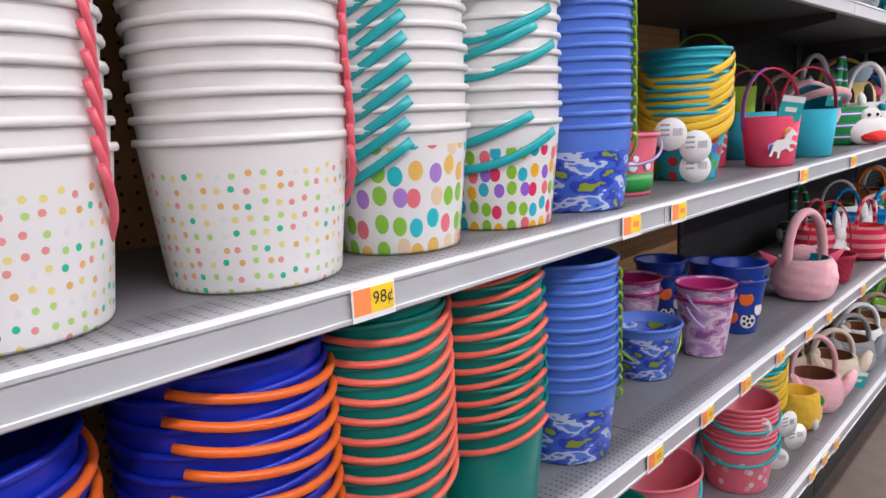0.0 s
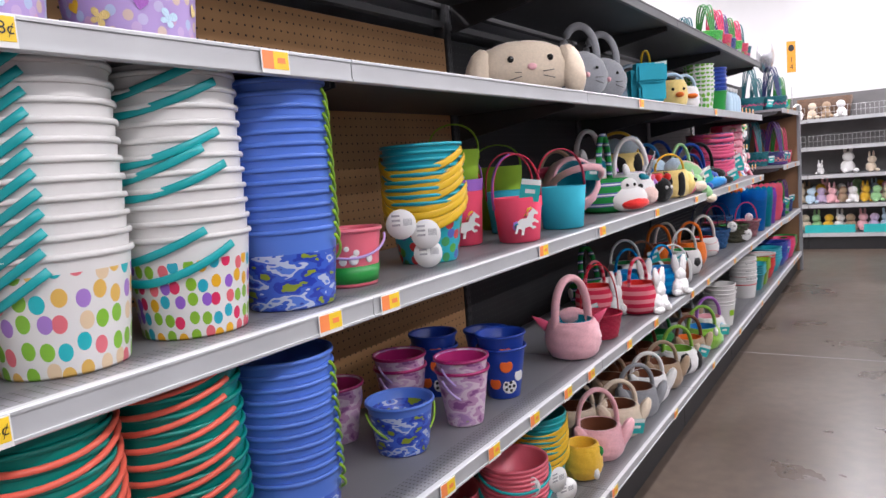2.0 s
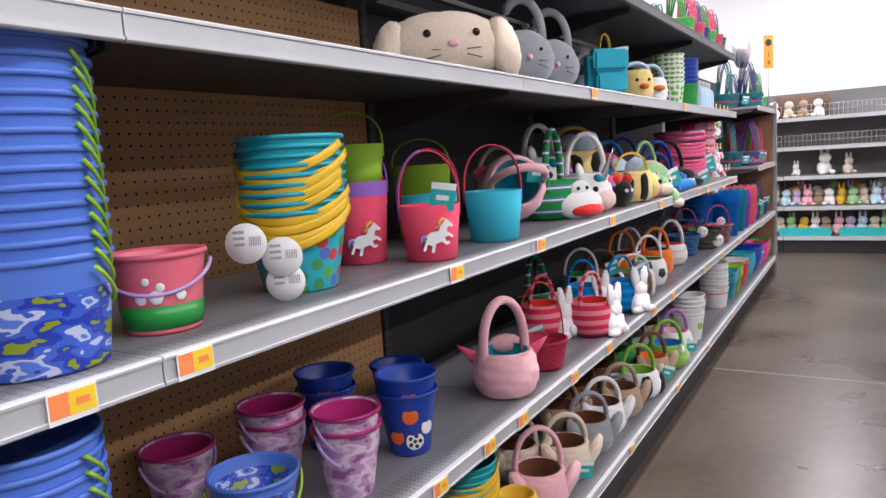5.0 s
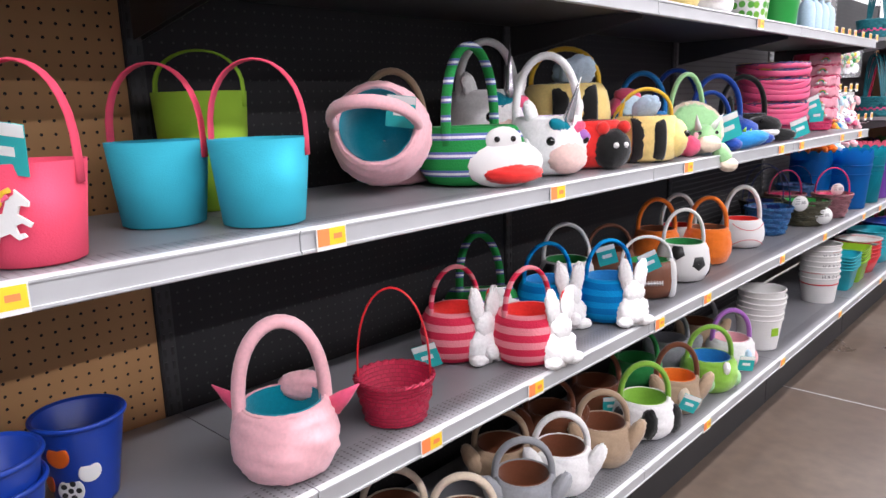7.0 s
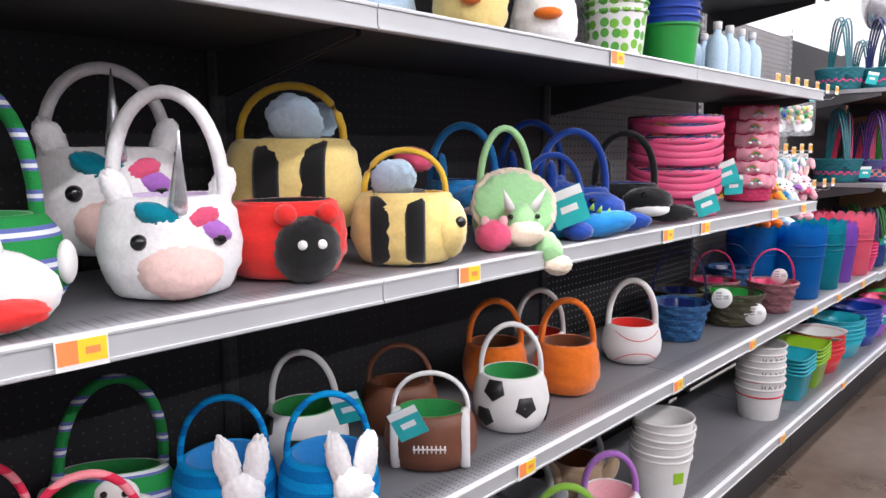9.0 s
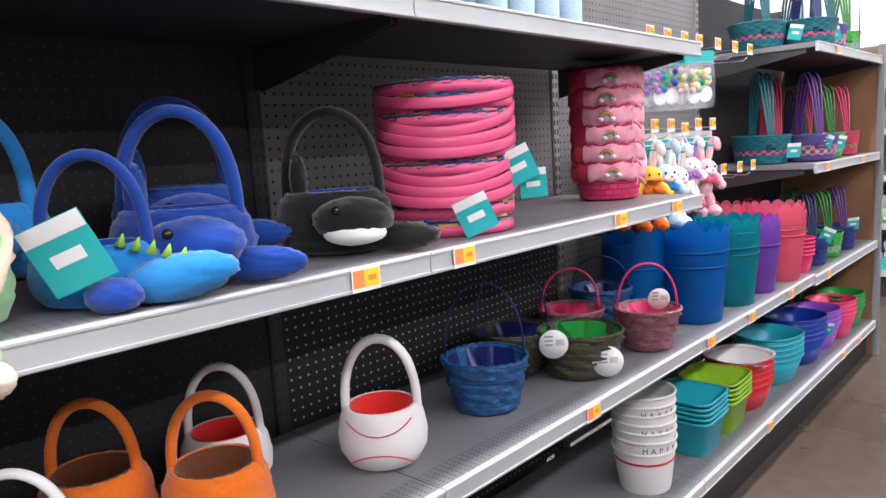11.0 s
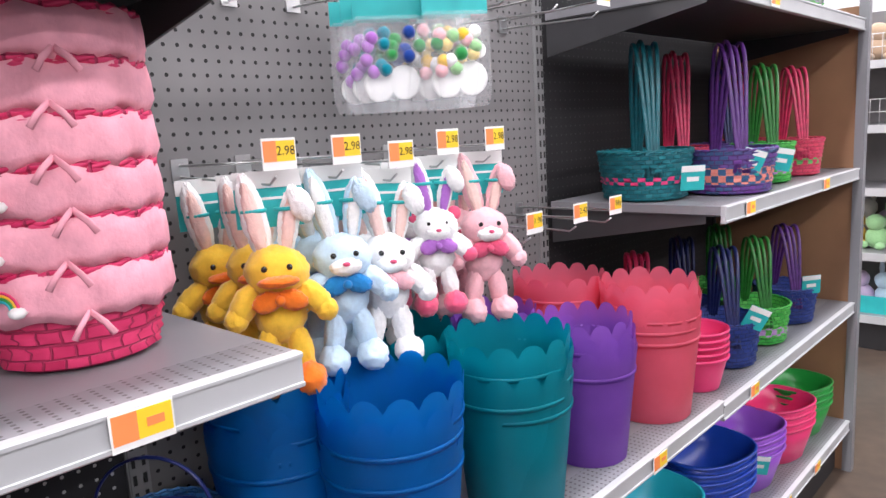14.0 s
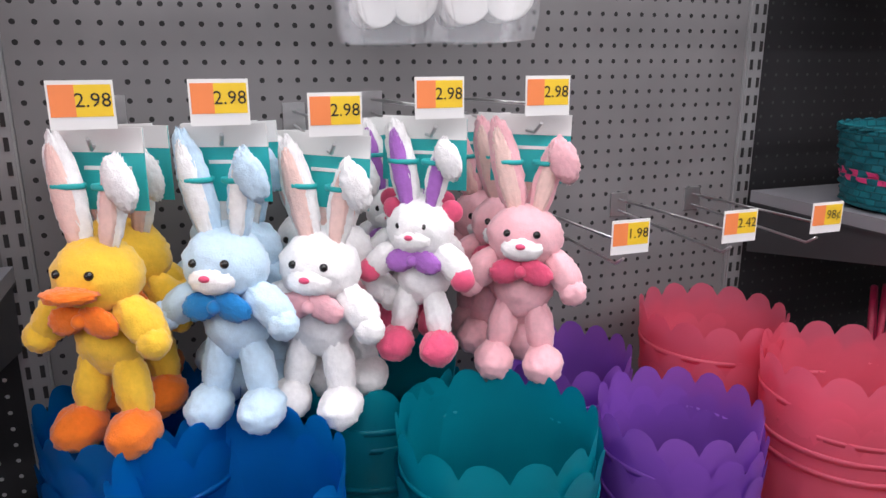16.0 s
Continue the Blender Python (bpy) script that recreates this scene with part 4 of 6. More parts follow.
for x, y, n in ((-0.15, 0.775, 2), (-0.36, 0.72, 2), (-0.30, 0.95, 1)):
    for i in range(n):
        b = bucket("pail", "royal blue metal pail with sports balls", "sport", 0.073, 0.05, 0.155, None, group="sports pails")
        put(b, x, y, Z2 + 0.04 * i, 0)
        for nm, m, a, zz, r in (("basketball_print", "orange", -0.9, 0.105, 0.02), ("soccer_print", "white", -0.75, 0.04, 0.022), ("baseball_print", "white", -0.2, 0.07, 0.018), ("basketball_print", "orange", -1.5, 0.05, 0.018)):
            rr = 0.05 + 0.023 * zz / 0.155
            bm = bm_new()
            add_ball(bm, (rr, 0, zz), r, (0.1, 1, 1), None, 14)
            if nm == "soccer_print":
                for q in range(5):
                    add_ball(bm, (rr + 0.002, 0.013 * math.cos(q * 1.256), zz + 0.013 * math.sin(q * 1.256)), 0.005, (0.15, 1, 1), None, 8, mat=1)
                add_ball(bm, (rr + 0.002, 0, zz), 0.005, (0.15, 1, 1), None, 8, mat=1)
            part(nm, bm, [m, "ink"], b, "", pose(0, 0, 0, 0, 0, math.degrees(a)))
# base shelf plastic tubs
hopL = proto(bucket("bucket", "rose plastic bucket with a printed rabbit", "hopper", 0.105, 0.086, 0.15, "turq", 35, -18, 0.0045, group="rose bucket stack"))
hopU = proto(bucket("bucket", "rose nested plastic bucket", "rose", 0.105, 0.086, 0.15, None, group="rose bucket stack"))
for i in range(9):
    copy_thing(hopL if i in (0, 3, 7) else hopU, pose(-0.15, 0.80, Z1 + 0.0145 * i, 0, 0, random.uniform(-20, 20)))
big = bucket("tub", "large rose pink plastic tub with teal handle", "rose", 0.14, 0.12, 0.17, "turq", 60, -40, 0.005)
put(big, -0.24, 0.40, Z1 + 0.02)
put(bucket("tub", "rose pink plastic tub", "hopper", 0.12, 0.1, 0.17, "turq", 60, -40, 0.004), -0.36, 0.70, Z1)
put(bucket("tub", "teal plastic tub with orange handle", "green_teal", 0.13, 0.11, 0.22, "orange", 40, -30, 0.005), -0.2, 0.08, Z1)
yel2 = proto(bucket("bucket", "teal plastic bucket with yellow handle", "turq", 0.10, 0.08, 0.16, "yellow", 20, -25, 0.0045, True, group="teal and yellow bucket stack"))
stack(yel2, yel2, -0.24, 1.17, Z1, 7, 0.02, jig=3)
for p in ((-0.30, 0.55, 0.31, 0.045, 40), (-0.28, 0.68, 0.32, 0.045, 44), (-0.03, 0.86, 0.40, 0.04, 70), (-0.02, 0.9, 0.35, 0.04, 60), (-0.05, 0.83, 0.30, 0.035, 30), (-0.07, 0.74, 0.42, 0.035, 35)):
    round_label(*p)


# ---- soft baskets ----
def hang_card(x, y, z, rz=40, tilt=12, s=0.03):
    t = thing("hang_tag", "teal and white swing tag on a basket", "tag", "teal swing tags", pose(x, y, z, tilt, random.uniform(-25, 25), rz))
    box_part("card", (-s, -0.0006, -s * 1.1), (s, 0.0006, s * 1.1), "tag_teal", t)
    box_part("white_end", (-s * 0.98, -0.0012, s * 0.55), (s * 0.98, 0.0012, s * 1.08), "paper", t)
    box_part("printed_bar", (-s * 0.5, -0.0012, -s * 0.3), (s * 0.5, 0.0012, s * 0.1), "paper", t)


def soft_basket(label, mat, r, h, x, y, z, rz=0, handle="f_white", hh=0.16, lining=None, hr=0.011, sx=1.0, sy=1.0, lump=0.02, tip=(0, 0), round_=True, name="plush_basket", turn=0.0):
    """A stuffed round basket: bulging body, open top with lining, padded handle."""
    b = thing(name, label, "basket", "", pose(x, y, z, tip[0], tip[1], rz))
    bm = bm_new()
    prof = [(r * 0.55, 0.0), (r * 0.8, h * 0.05), (r * 0.97, h * 0.28), (r, h * 0.52), (r * 0.93, h * 0.82), (r * 0.82, h * 0.97), (r * 0.76, h), (r * 0.70, h * 0.97), (r * 0.72, h * 0.5), (r * 0.5, h * 0.1), (0.002, h * 0.1)]
    if not round_:
        prof = [(r * 0.7, 0.0), (r * 0.78, h * 0.03), (r * 0.88, h * 0.5), (r, h), (r * 0.95, h), (r * 0.80, h * 0.4), (r * 0.7, h * 0.08), (0.002, h * 0.08)]
    if is_plush(mat):
        fine = []
        for (ra, za), (rb, zb) in zip(prof, prof[1:]):
            fine += [(ra + (rb - ra) * i / 4, za + (zb - za) * i / 4) for i in range(4)]
        rings = add_lathe(bm, fine + [prof[-1]], 72, sx, sy, wob=lump * 0.5)
        for ring in rings[2:-5]:
            for v in ring:
                g = 1 + TUFTS.uniform(-0.3, 1) * 0.0026 / r
                v.co.x *= g
                v.co.y *= g
                v.co.z += TUFTS.uniform(-0.001, 0.001)
    else:
        add_lathe(bm, prof, 36, sx, sy, wob=lump * 0.5)
    part("body", bm, mat, b)
    if lining:
        bm = bm_new()
        q = 0.69 if round_ else 0.94
        add_lathe(bm, [(r * q, h * 0.99), (r * (q - 0.03), h * 0.6), (r * 0.5, h * 0.15), (0.002, h * 0.14), (0.002, h * 0.13), (r * 0.5, h * 0.14), (r * (q - 0.02), h * 0.6), (r * (q + 0.01), h * 1.0)], 30, sx, sy)
        part("lining", bm, lining, b)
    if handle:
        bm = bm_new()
        w = r * 0.80 * sx if round_ else r * 0.95 * sx
        pts = arch(w, hh, 18, h * 0.9)
        pts = [(pts[0][0], 0, h * 0.7)] + pts + [(pts[-1][0], 0, h * 0.7)]
        add_tube(bm, pts, hr, hr * 0.75, 10, flat=(0, 1, 0))
        part("handle", bm, handle, b, "", pose(0, 0, 0, 0, 0, turn))
    return b


def blob(parent, name, mat, at, r, sc=(1, 1, 1), rot=None, lump=0.0, label="", seg=16):
    bm = bm_new()
    if is_plush(mat) and seg >= 16 and r > 0.015:
        add_ball(bm, at, r, sc, rot, 34, lump, 0, min(0.0026, r * 0.06))
    else:
        add_ball(bm, at, r, sc, rot, seg, lump)
    return part(name, bm, mat, parent, label)


def eyes(parent, pts, r=0.008, mat="eye"):
    for p in pts:
        blob(parent, "eye", mat, p, r, (1, 1, 1), None, 0, "", 10)


def ear_rot(a, b=0):
    return (Matrix.Rotation(math.radians(b), 3, "Z") @ Matrix.Rotation(math.radians(a), 3, "X"))


# local -y is the face side; rz turns the face towards the aisle
def unicorn(x, y, z, rz, k=1.0, hh=0.17, turn=0.0, horn=25):
    b = soft_basket("white plush unicorn basket with teal and pink mane and silver horn", "f_white", 0.105 * k, 0.155 * k, x, y, z, rz, "f_white", hh, "f_lilac", 0.014, turn=turn)
    blob(b, "muzzle", "f_peach", (0.0, -0.085 * k, 0.048 * k), 0.052 * k, (1.1, 0.75, 0.8), None, 0.02, "pale pink muzzle")
    eyes(b, ((-0.055 * k, -0.088 * k, 0.092 * k), (0.055 * k, -0.088 * k, 0.092 * k)), 0.012 * k)
    bm = bm_new()
    add_lathe(bm, [(0.016 * k, 0), (0.0135 * k, 0.02 * k), (0.0125 * k, 0.022 * k), (0.0105 * k, 0.045 * k), (0.0095 * k, 0.047 * k), (0.0065 * k, 0.075 * k), (0.0055 * k, 0.077 * k), (0.001, 0.125 * k)], 14)
    part("horn", bm, "silver", b, "silver cloth horn", pose(0, -0.085 * k, 0.135 * k, horn, 0, 0))
    for i, (m, u, w) in enumerate((("f_teal", -0.03, 0.13), ("f_hot", 0.028, 0.12), ("f_purple", 0.045, 0.105), ("f_teal", -0.012, 0.125))):
        blob(b, "mane_tuft", m, (u * k, -0.088 * k, w * k), 0.022 * k, (1.3, 0.5, 0.7), Matrix.Rotation(0.4 * (-1) ** i, 3, "Y"), 0.05)
    for s in (-1, 1):
        blob(b, "ear", "f_white", (s * 0.075 * k, -0.03 * k, 0.165 * k), 0.03 * k, (0.6, 0.35, 1.0), Matrix.Rotation(s * 0.4, 3, "Y"))
    return b


unicorn(-0.165, 2.15, Z3, 72, turn=-25)
unicorn(-0.36, 2.14, Z3 + 0.05, 75, 1.15, 0.15, 0, 4)


def monkey(x, y, z, rz, k=1.0, tip=(0, 0)):
    b = soft_basket("green striped sock monkey basket with red lips", "green_stripe", 0.135 * k, 0.14 * k, x, y, z, rz, "green_stripe", 0.20 * k, "f_green", 0.013, 1.0, 0.8, tip=tip, turn=40)
    blob(b, "muzzle", "white_felt", (0.05 * k, -0.09 * k, 0.052 * k), 0.085 * k, (1.15, 0.42, 0.66), None, 0.01, "cream felt muzzle")
    blob(b, "mouth", "f_red", (0.065 * k, -0.113 * k, 0.03 * k), 0.062 * k, (1.1, 0.42, 0.36), None, 0.01, "red lips")
    blob(b, "face_patch", "white_felt", (0.045 * k, -0.10 * k, 0.105 * k), 0.045 * k, (1.0, 0.3, 0.75))
    eyes(b, ((0.025 * k, -0.115 * k, 0.11 * k), (0.065 * k, -0.112 * k, 0.11 * k)), 0.007 * k)
    for s in (-1, 1):
        blob(b, "ear", "white_felt", (s * 0.135 * k, -0.01, 0.075 * k), 0.03 * k, (0.4, 0.8, 1))
    return b


monkey(-0.19, 1.87, Z3, 58)
monkey(-0.36, 2.10, Z2, 48, 0.85, (-12, 0))


def bee(x, y, z, rz, k=1.0):
    b = soft_basket("yellow and black striped plush bumblebee basket", "f_bee", 0.085 * k, 0.14 * k, x, y, z, rz, None, 0.1, "f_yellow", 0.01, 1.25, 0.95)
    for u in (-0.045, 0.02):
        bm = bm_new()
        s = math.sqrt(max(0.01, 1 - (u / 0.106) ** 2))
        pts = []
        for i in range(22):
            a = math.pi * (0.46 + 1.08 * i / 21)
            cc, ss = math.cos(a), math.sin(a)
            pts.append((u * k, math.copysign(abs(cc) ** 0.6, cc) * 0.084 * k * s, (0.07 + math.copysign(abs(ss) ** 0.8, ss) * 0.071) * k))
        add_tube(bm, pts, 0.019 * k, 0.004 * k, 8, flat=(1, 0, 0))
        part("black_band", bm, "f_black", b, "black plush band")
        bm = bm_new()
        add_tube(bm, [(p[0], -p[1], p[2]) for p in pts], 0.019 * k, 0.004 * k, 8, flat=(1, 0, 0))
        part("black_band", bm, "f_black", b, "black plush band")
    blob(b, "head", "f_bee", (0.088 * k, -0.02 * k, 0.07 * k), 0.05 * k, (0.6, 1, 1.1), None, 0.03)
    eyes(b, ((0.105 * k, -0.062 * k, 0.085 * k),), 0.011 * k)
    for s in (-1, 1):
        blob(b, "wing", "f_pale", (-0.02 * k, s * 0.06 * k, 0.165 * k), 0.042 * k, (0.9, 1.0, 0.22), Matrix.Rotation(s * 0.9, 3, "X"), 0, "pale blue wing")
    bm = bm_new()
    add_tube(bm, arch(0.08 * k, 0.09 * k, 14, 0.13 * k), 0.006 * k, seg=8)
    part("handle", bm, "f_yellow", b)
    return b


bee(-0.11, 2.60, Z3, 45)
bee(-0.34, 2.50, Z3 + 0.055, 222, 1.35)


def ladybug(x, y, z, rz):
    b = soft_basket("red plush ladybird basket with black head", "f_red", 0.09, 0.135, x, y, z, rz, None, 0.1, "f_black", sx=1.2)
    blob(b, "head", "f_black", (0.02, -0.085, 0.055), 0.055, (1, 0.8, 1), None, 0.03, "black plush head")
    for s in (-1, 1):
        blob(b, "antenna_bobble", "f_red", (0.02 + s * 0.035, -0.09, 0.115), 0.018)
        blob(b, "eye", "white_felt", (0.02 + s * 0.016, -0.126, 0.068), 0.008)
    for a, zz in ((-2.6, 0.07), (-2.9, 0.04), (-0.3, 0.08), (2.6, 0.06)):
        blob(b, "spot", "f_black", (0.084 * math.cos(a), 0.084 * math.sin(a), zz), 0.017, (0.8, 0.8, 1))
    return b


ladybug(-0.165, 2.36, Z3, 66)
tt = soft_basket("mint green plush triceratops basket, one leg over the shelf edge", "f_mint", 0.075, 0.11, -0.14, 2.95, Z3, 50, "f_mint", 0.17, "f_green")
lean = Matrix.Rotation(-0.45, 3, "X")
blob(tt, "frill_edge", "f_cream", (0.01, -0.052, 0.092), 0.096, (1.0, 0.16, 0.95), lean, 0.03, "cream frill edge")
blob(tt, "frill", "f_mint", (0.01, -0.060, 0.092), 0.086, (1.0, 0.20, 0.94), lean, 0.02, "mint green frill")
blob(tt, "head", "f_mint", (0.015, -0.098, 0.06), 0.045, (0.95, 0.9, 0.9), None, 0.03)
blob(tt, "beak", "f_cream", (0.02, -0.130, 0.038), 0.036, (1.15, 0.75, 0.75), None, 0.08, "cream beak")
for s in (-1, 1):
    bm = bm_new()
    add_lathe(bm, [(0.012, 0), (0.009, 0.02), (0.001, 0.058)], 12)
    part("horn", bm, "white_felt", tt, "cream felt horn", pose(0.015 + s * 0.025, -0.112, 0.088, 28, s * 24, 0))
eyes(tt, ((-0.014, -0.133, 0.075), (0.046, -0.131, 0.075)), 0.006)
blob(tt, "leg", "f_mint", (0.075, -0.115, 0.002), 0.032, (0.9, 0.9, 1.25), Matrix.Rotation(-0.5, 3, "Y"), 0.04)
blob(tt, "foot", "f_cream", (0.095, -0.125, -0.034), 0.028, (1.1, 0.9, 0.8), None, 0.05, "cream foot")
pg = thing("plush_toy", "small pink plush pig beside the triceratops", "plush toy", "", pose(-0.075, 2.83, Z3, 0, 0, 45))
blob(pg, "body", "f_hot", (0, 0, 0.034), 0.036, (1.1, 0.9, 0.95), None, 0.05)
for s in (-1, 1):
    blob(pg, "ear", "f_pink", (s * 0.02, -0.01, 0.067), 0.012, (0.8, 0.4, 1))
dn = soft_basket("coral plush dinosaur basket with a yellow striped neck", "f_hot", 0.075, 0.10, -0.34, 2.80, Z3, 45, None, 0.1, "f_yellow")
for nm, m, off, ra in (("neck", "f_hot", 0.0, 0.022), ("neck_stripe", "f_yellow", 0.016, 0.012)):
    bm = bm_new()
    add_tube(bm, [(-0.03 + off, -0.05 - off * 0.6, 0.06), (-0.035 + off, -0.055 - off * 0.6, 0.11), (-0.02 + off, -0.055 - off * 0.6, 0.16), (0.01 + off, -0.055 - off * 0.5, 0.19)], ra, seg=12)
    part(nm, bm, m, dn)
blob(dn, "head", "f_hot", (0.035, -0.06, 0.20), 0.034, (1.35, 0.85, 0.8), Matrix.Rotation(0.2, 3, "Y"), 0.04)
sg = soft_basket("blue plush dinosaur basket with a lime spiked back", "f_blue", 0.07, 0.085, -0.13, 3.13, Z3, 45, "f_navy", 0.13, "f_navy", 0.011, 1.3, 0.9)
blob(sg, "tail", "f_blue", (0.12, -0.035, 0.035), 0.05, (1.6, 0.6, 0.6), Matrix.Rotation(-0.15, 3, "Y"), 0.03)
for i in range(7):
    bm = bm_new()
    add_lathe(bm, [(0.008, 0), (0.001, 0.018)], 8)
    part("spike", bm, "f_lime", sg, "lime felt spike", pose(0.05 + 0.02 * i, -0.04, 0.082 - 0.006 * i, 0, 20, 0))
blob(sg, "foot", "f_navy", (0.05, -0.075, 0.022), 0.03, (1.2, 1, 0.75), None, 0.04)


def shark(x, y, z, rz, m="f_navy", k=1.0):
    b = soft_basket("blue plush shark basket with white belly", m, 0.09 * k, 0.12 * k, x, y, z, rz, m, 0.16 * k, "f_navy", 0.014, 1.25, 0.95)
    blob(b, "snout", m, (0.05 * k, -0.09 * k, 0.07 * k), 0.055 * k, (1.3, 0.9, 0.7), None, 0.03)
    blob(b, "belly", "white_felt", (0.055 * k, -0.105 * k, 0.045 * k), 0.05 * k, (1.15, 0.75, 0.42), None, 0.02, "white felt belly")
    blob(b, "fin", m, (-0.06 * k, -0.02, 0.14 * k), 0.04 * k, (0.4, 0.5, 1.2))
    blob(b, "tail", m, (0.13 * k, -0.05, 0.03 * k), 0.05 * k, (1.4, 0.4, 0.5))
    eyes(b, ((0.03 * k, -0.135 * k, 0.09 * k),), 0.008 * k)
    return b


shark(-0.17, 3.28, Z3, 42, "f_navy")
shark(-0.36, 3.05, Z3 + 0.03, 42, "f_blue", 0.95)
shark(-0.38, 3.38, Z3 + 0.02, 46, "f_navy", 1.05)
put(shark(-0.22, 3.62, Z3, 40, "f_black", 1.0), -0.19, 3.60, Z3, 40)
pk = soft_basket("pink plush basket lying tipped over with teal lining", "f_pink", 0.112, 0.15, -0.29, 1.68, Z3 + 0.108, 40, "f_pink", 0.17, "f_teal", 0.014, tip=(72, 0))
blob(pk, "bow", "f_hot", (-0.08, 0.07, 0.04), 0.035, (1.2, 0.7, 0.7), None, 0.1, "crimson bow")
hang_card(-0.13, 1.58, Z3 + 0.18, 40)
dg = soft_basket("blush plush basket with bowed handle", "f_pink", 0.10, 0.14, -0.37, 1.78, Z3, 40, "f_tan", 0.15, "f_pink", 0.012)
dr = soft_basket("pale pink plush dragon basket with teal lining", "f_pink", 0.098, 0.135, -0.11, 1.235, Z2, 40, "f_pink", 0.16, "f_teal", 0.017, turn=25)
for s in (-1, 1):
    bm = bm_new()
    add_lathe(bm, [(0.02, 0), (0.014, 0.03), (0.001, 0.07)], 10, 1, 0.5)
    part("horn", bm, "f_hot", dr, "crimson felt horn", pose(s * 0.085, 0.02, 0.11, 0, s * 50, 0))
blob(dr, "snout", "f_pink", (0.02, 0.075, 0.13), 0.04, (1.2, 0.6, 0.7), None, 0.05)


def bunny_basket(label, mat, x, y, z, rz, hm, lining):
    """A striped knit basket with a white felt rabbit on its front."""
    b = soft_basket(label, mat, 0.09, 0.135, x, y, z, rz, hm, 0.12, lining, 0.008, sx=1.05)
    for nm, at, r, sc in (("rabbit_body", (0.03, -0.085, 0.043), 0.05, (1.0, 0.55, 1.0)), ("rabbit_head", (0.03, -0.088, 0.098), 0.034, (1.0, 0.55, 1.0)), ("rabbit_ear", (0.006, -0.085, 0.150), 0.038, (0.50, 0.28, 1.25)),
                          ("rabbit_ear", (0.054, -0.085, 0.146), 0.038, (0.50, 0.28, 1.25)), ("rabbit_foot", (0.0, -0.10, 0.016), 0.022, (1.2, 0.9, 0.7)), ("rabbit_foot", (0.065, -0.10, 0.016), 0.022, (1.2, 0.9, 0.7)), ("tail_puff", (0.03, -0.115, 0.035), 0.02, (1, 0.8, 1))):
        splay = Matrix.Rotation((at[0] - 0.03) * 7, 3, "Y") if nm == "rabbit_ear" else None
        blob(b, nm, "f_white", at, r, sc, splay, 0.12)
    for u in (0.006, 0.054):
        blob(b, "inner_ear", lining, (u, -0.078, 0.148), 0.031, (0.42, 0.24, 1.2), None, 0, "coloured ear lining")
    return b


for x, y in ((-0.10, 1.97), (-0.26, 1.87)):
    bunny_basket("red and pink striped basket with a white rabbit", "red_stripe", x, y, Z2, 78, "red_stripe", "f_red")
for x, y in ((-0.115, 2.40), (-0.24, 2.26)):
    bunny_basket("blue striped basket with a white rabbit", "blue_stripe", x, y, Z2, 60, "blue_stripe", "f_blue")
fb = soft_basket("brown leatherette football basket with white bands", "leather", 0.082, 0.125, -0.145, 2.70, Z2, 42, "f_white", 0.09, "f_green", 0.007, 1.25, 0.95, 0.0)
for u in (-0.075, 0.075):
    bm = bm_new()
    q = math.sqrt(1 - (u / 0.105) ** 2)
    add_tube(bm, [(u, -abs(math.cos(a)) ** 0.6 * 0.080 * q, 0.062 + math.copysign(abs(math.sin(a)) ** 0.8, math.sin(a)) * 0.062) for a in [math.pi * (0.5 + 1.0 * i / 17) for i in range(18)]], 0.010, 0.004, 8, flat=(1, 0, 0))
    part("white_band", bm, "white_felt", fb, "white felt band")
bm = bm_new()
add_tube(bm, [(-0.035 + 0.07 * i / 8, -0.0795, 0.062) for i in range(9)], 0.0018, seg=6)
for i in range(8):
    add_tube(bm, [(-0.032 + 0.064 * i / 7, -0.080, 0.054), (-0.032 + 0.064 * i / 7, -0.080, 0.070)], 0.0017, seg=6)
part("lacing", bm, "white", fb, "white stitched lacing")
put(soft_basket("brown football basket behind", "leather", 0.08, 0.125, 0, 0, 0, 0, "leather", 0.10, "f_brown", 0.009, 1.2, 1, 0.0), -0.33, 2.78, Z2, 42)


def soccer(x, y, z, rz):
    b = soft_basket("white soccer ball basket with black patches, green inside", "white_felt", 0.095, 0.14, x, y, z, rz, "white_felt", 0.13, "f_green", 0.009, lump=0.0)
    for a, zz in ((-1.35, 0.075), (-2.5, 0.045), (-0.3, 0.04), (-2.2, 0.115), (0.8, 0.08)):
        bm = bm_new()
        add_lathe(bm, [(0.001, -0.002), (0.028, -0.002), (0.027, 0.003), (0.001, 0.004)], 5)
        tilt = (zz - 0.073) * 9
        ob = part("black_patch", bm, "ink", b, "black pentagon patch", pose(0.091 * math.cos(a) * (1 - abs(tilt) * 0.06), 0.091 * math.sin(a) * (1 - abs(tilt) * 0.06), zz, 0, 90 - tilt * 50, math.degrees(a)))
        ob.rotation_mode = "XYZ"
    return b


soccer(-0.15, 2.99, Z2, 48)
soccer(-0.33, 2.50, Z2, 30)
hang_card(-0.06, 2.55, Z2 + 0.155, 40)
hang_card(-0.18, 2.50, Z2 + 0.17, 35)
for x, y in ((-0.19, 3.30), (-0.34, 3.16)):
    o = soft_basket("orange plush basketball basket", "f_orange", 0.092, 0.145, x, y, Z2, 42, "f_orange", 0.13, "f_brown", 0.012)
bs = soft_basket("white baseball basket with red stitching and lining", "white_felt", 0.095, 0.125, -0.20, 3.69, Z2, 42, "white_felt", 0.15, "f_red", 0.013, lump=0.0)
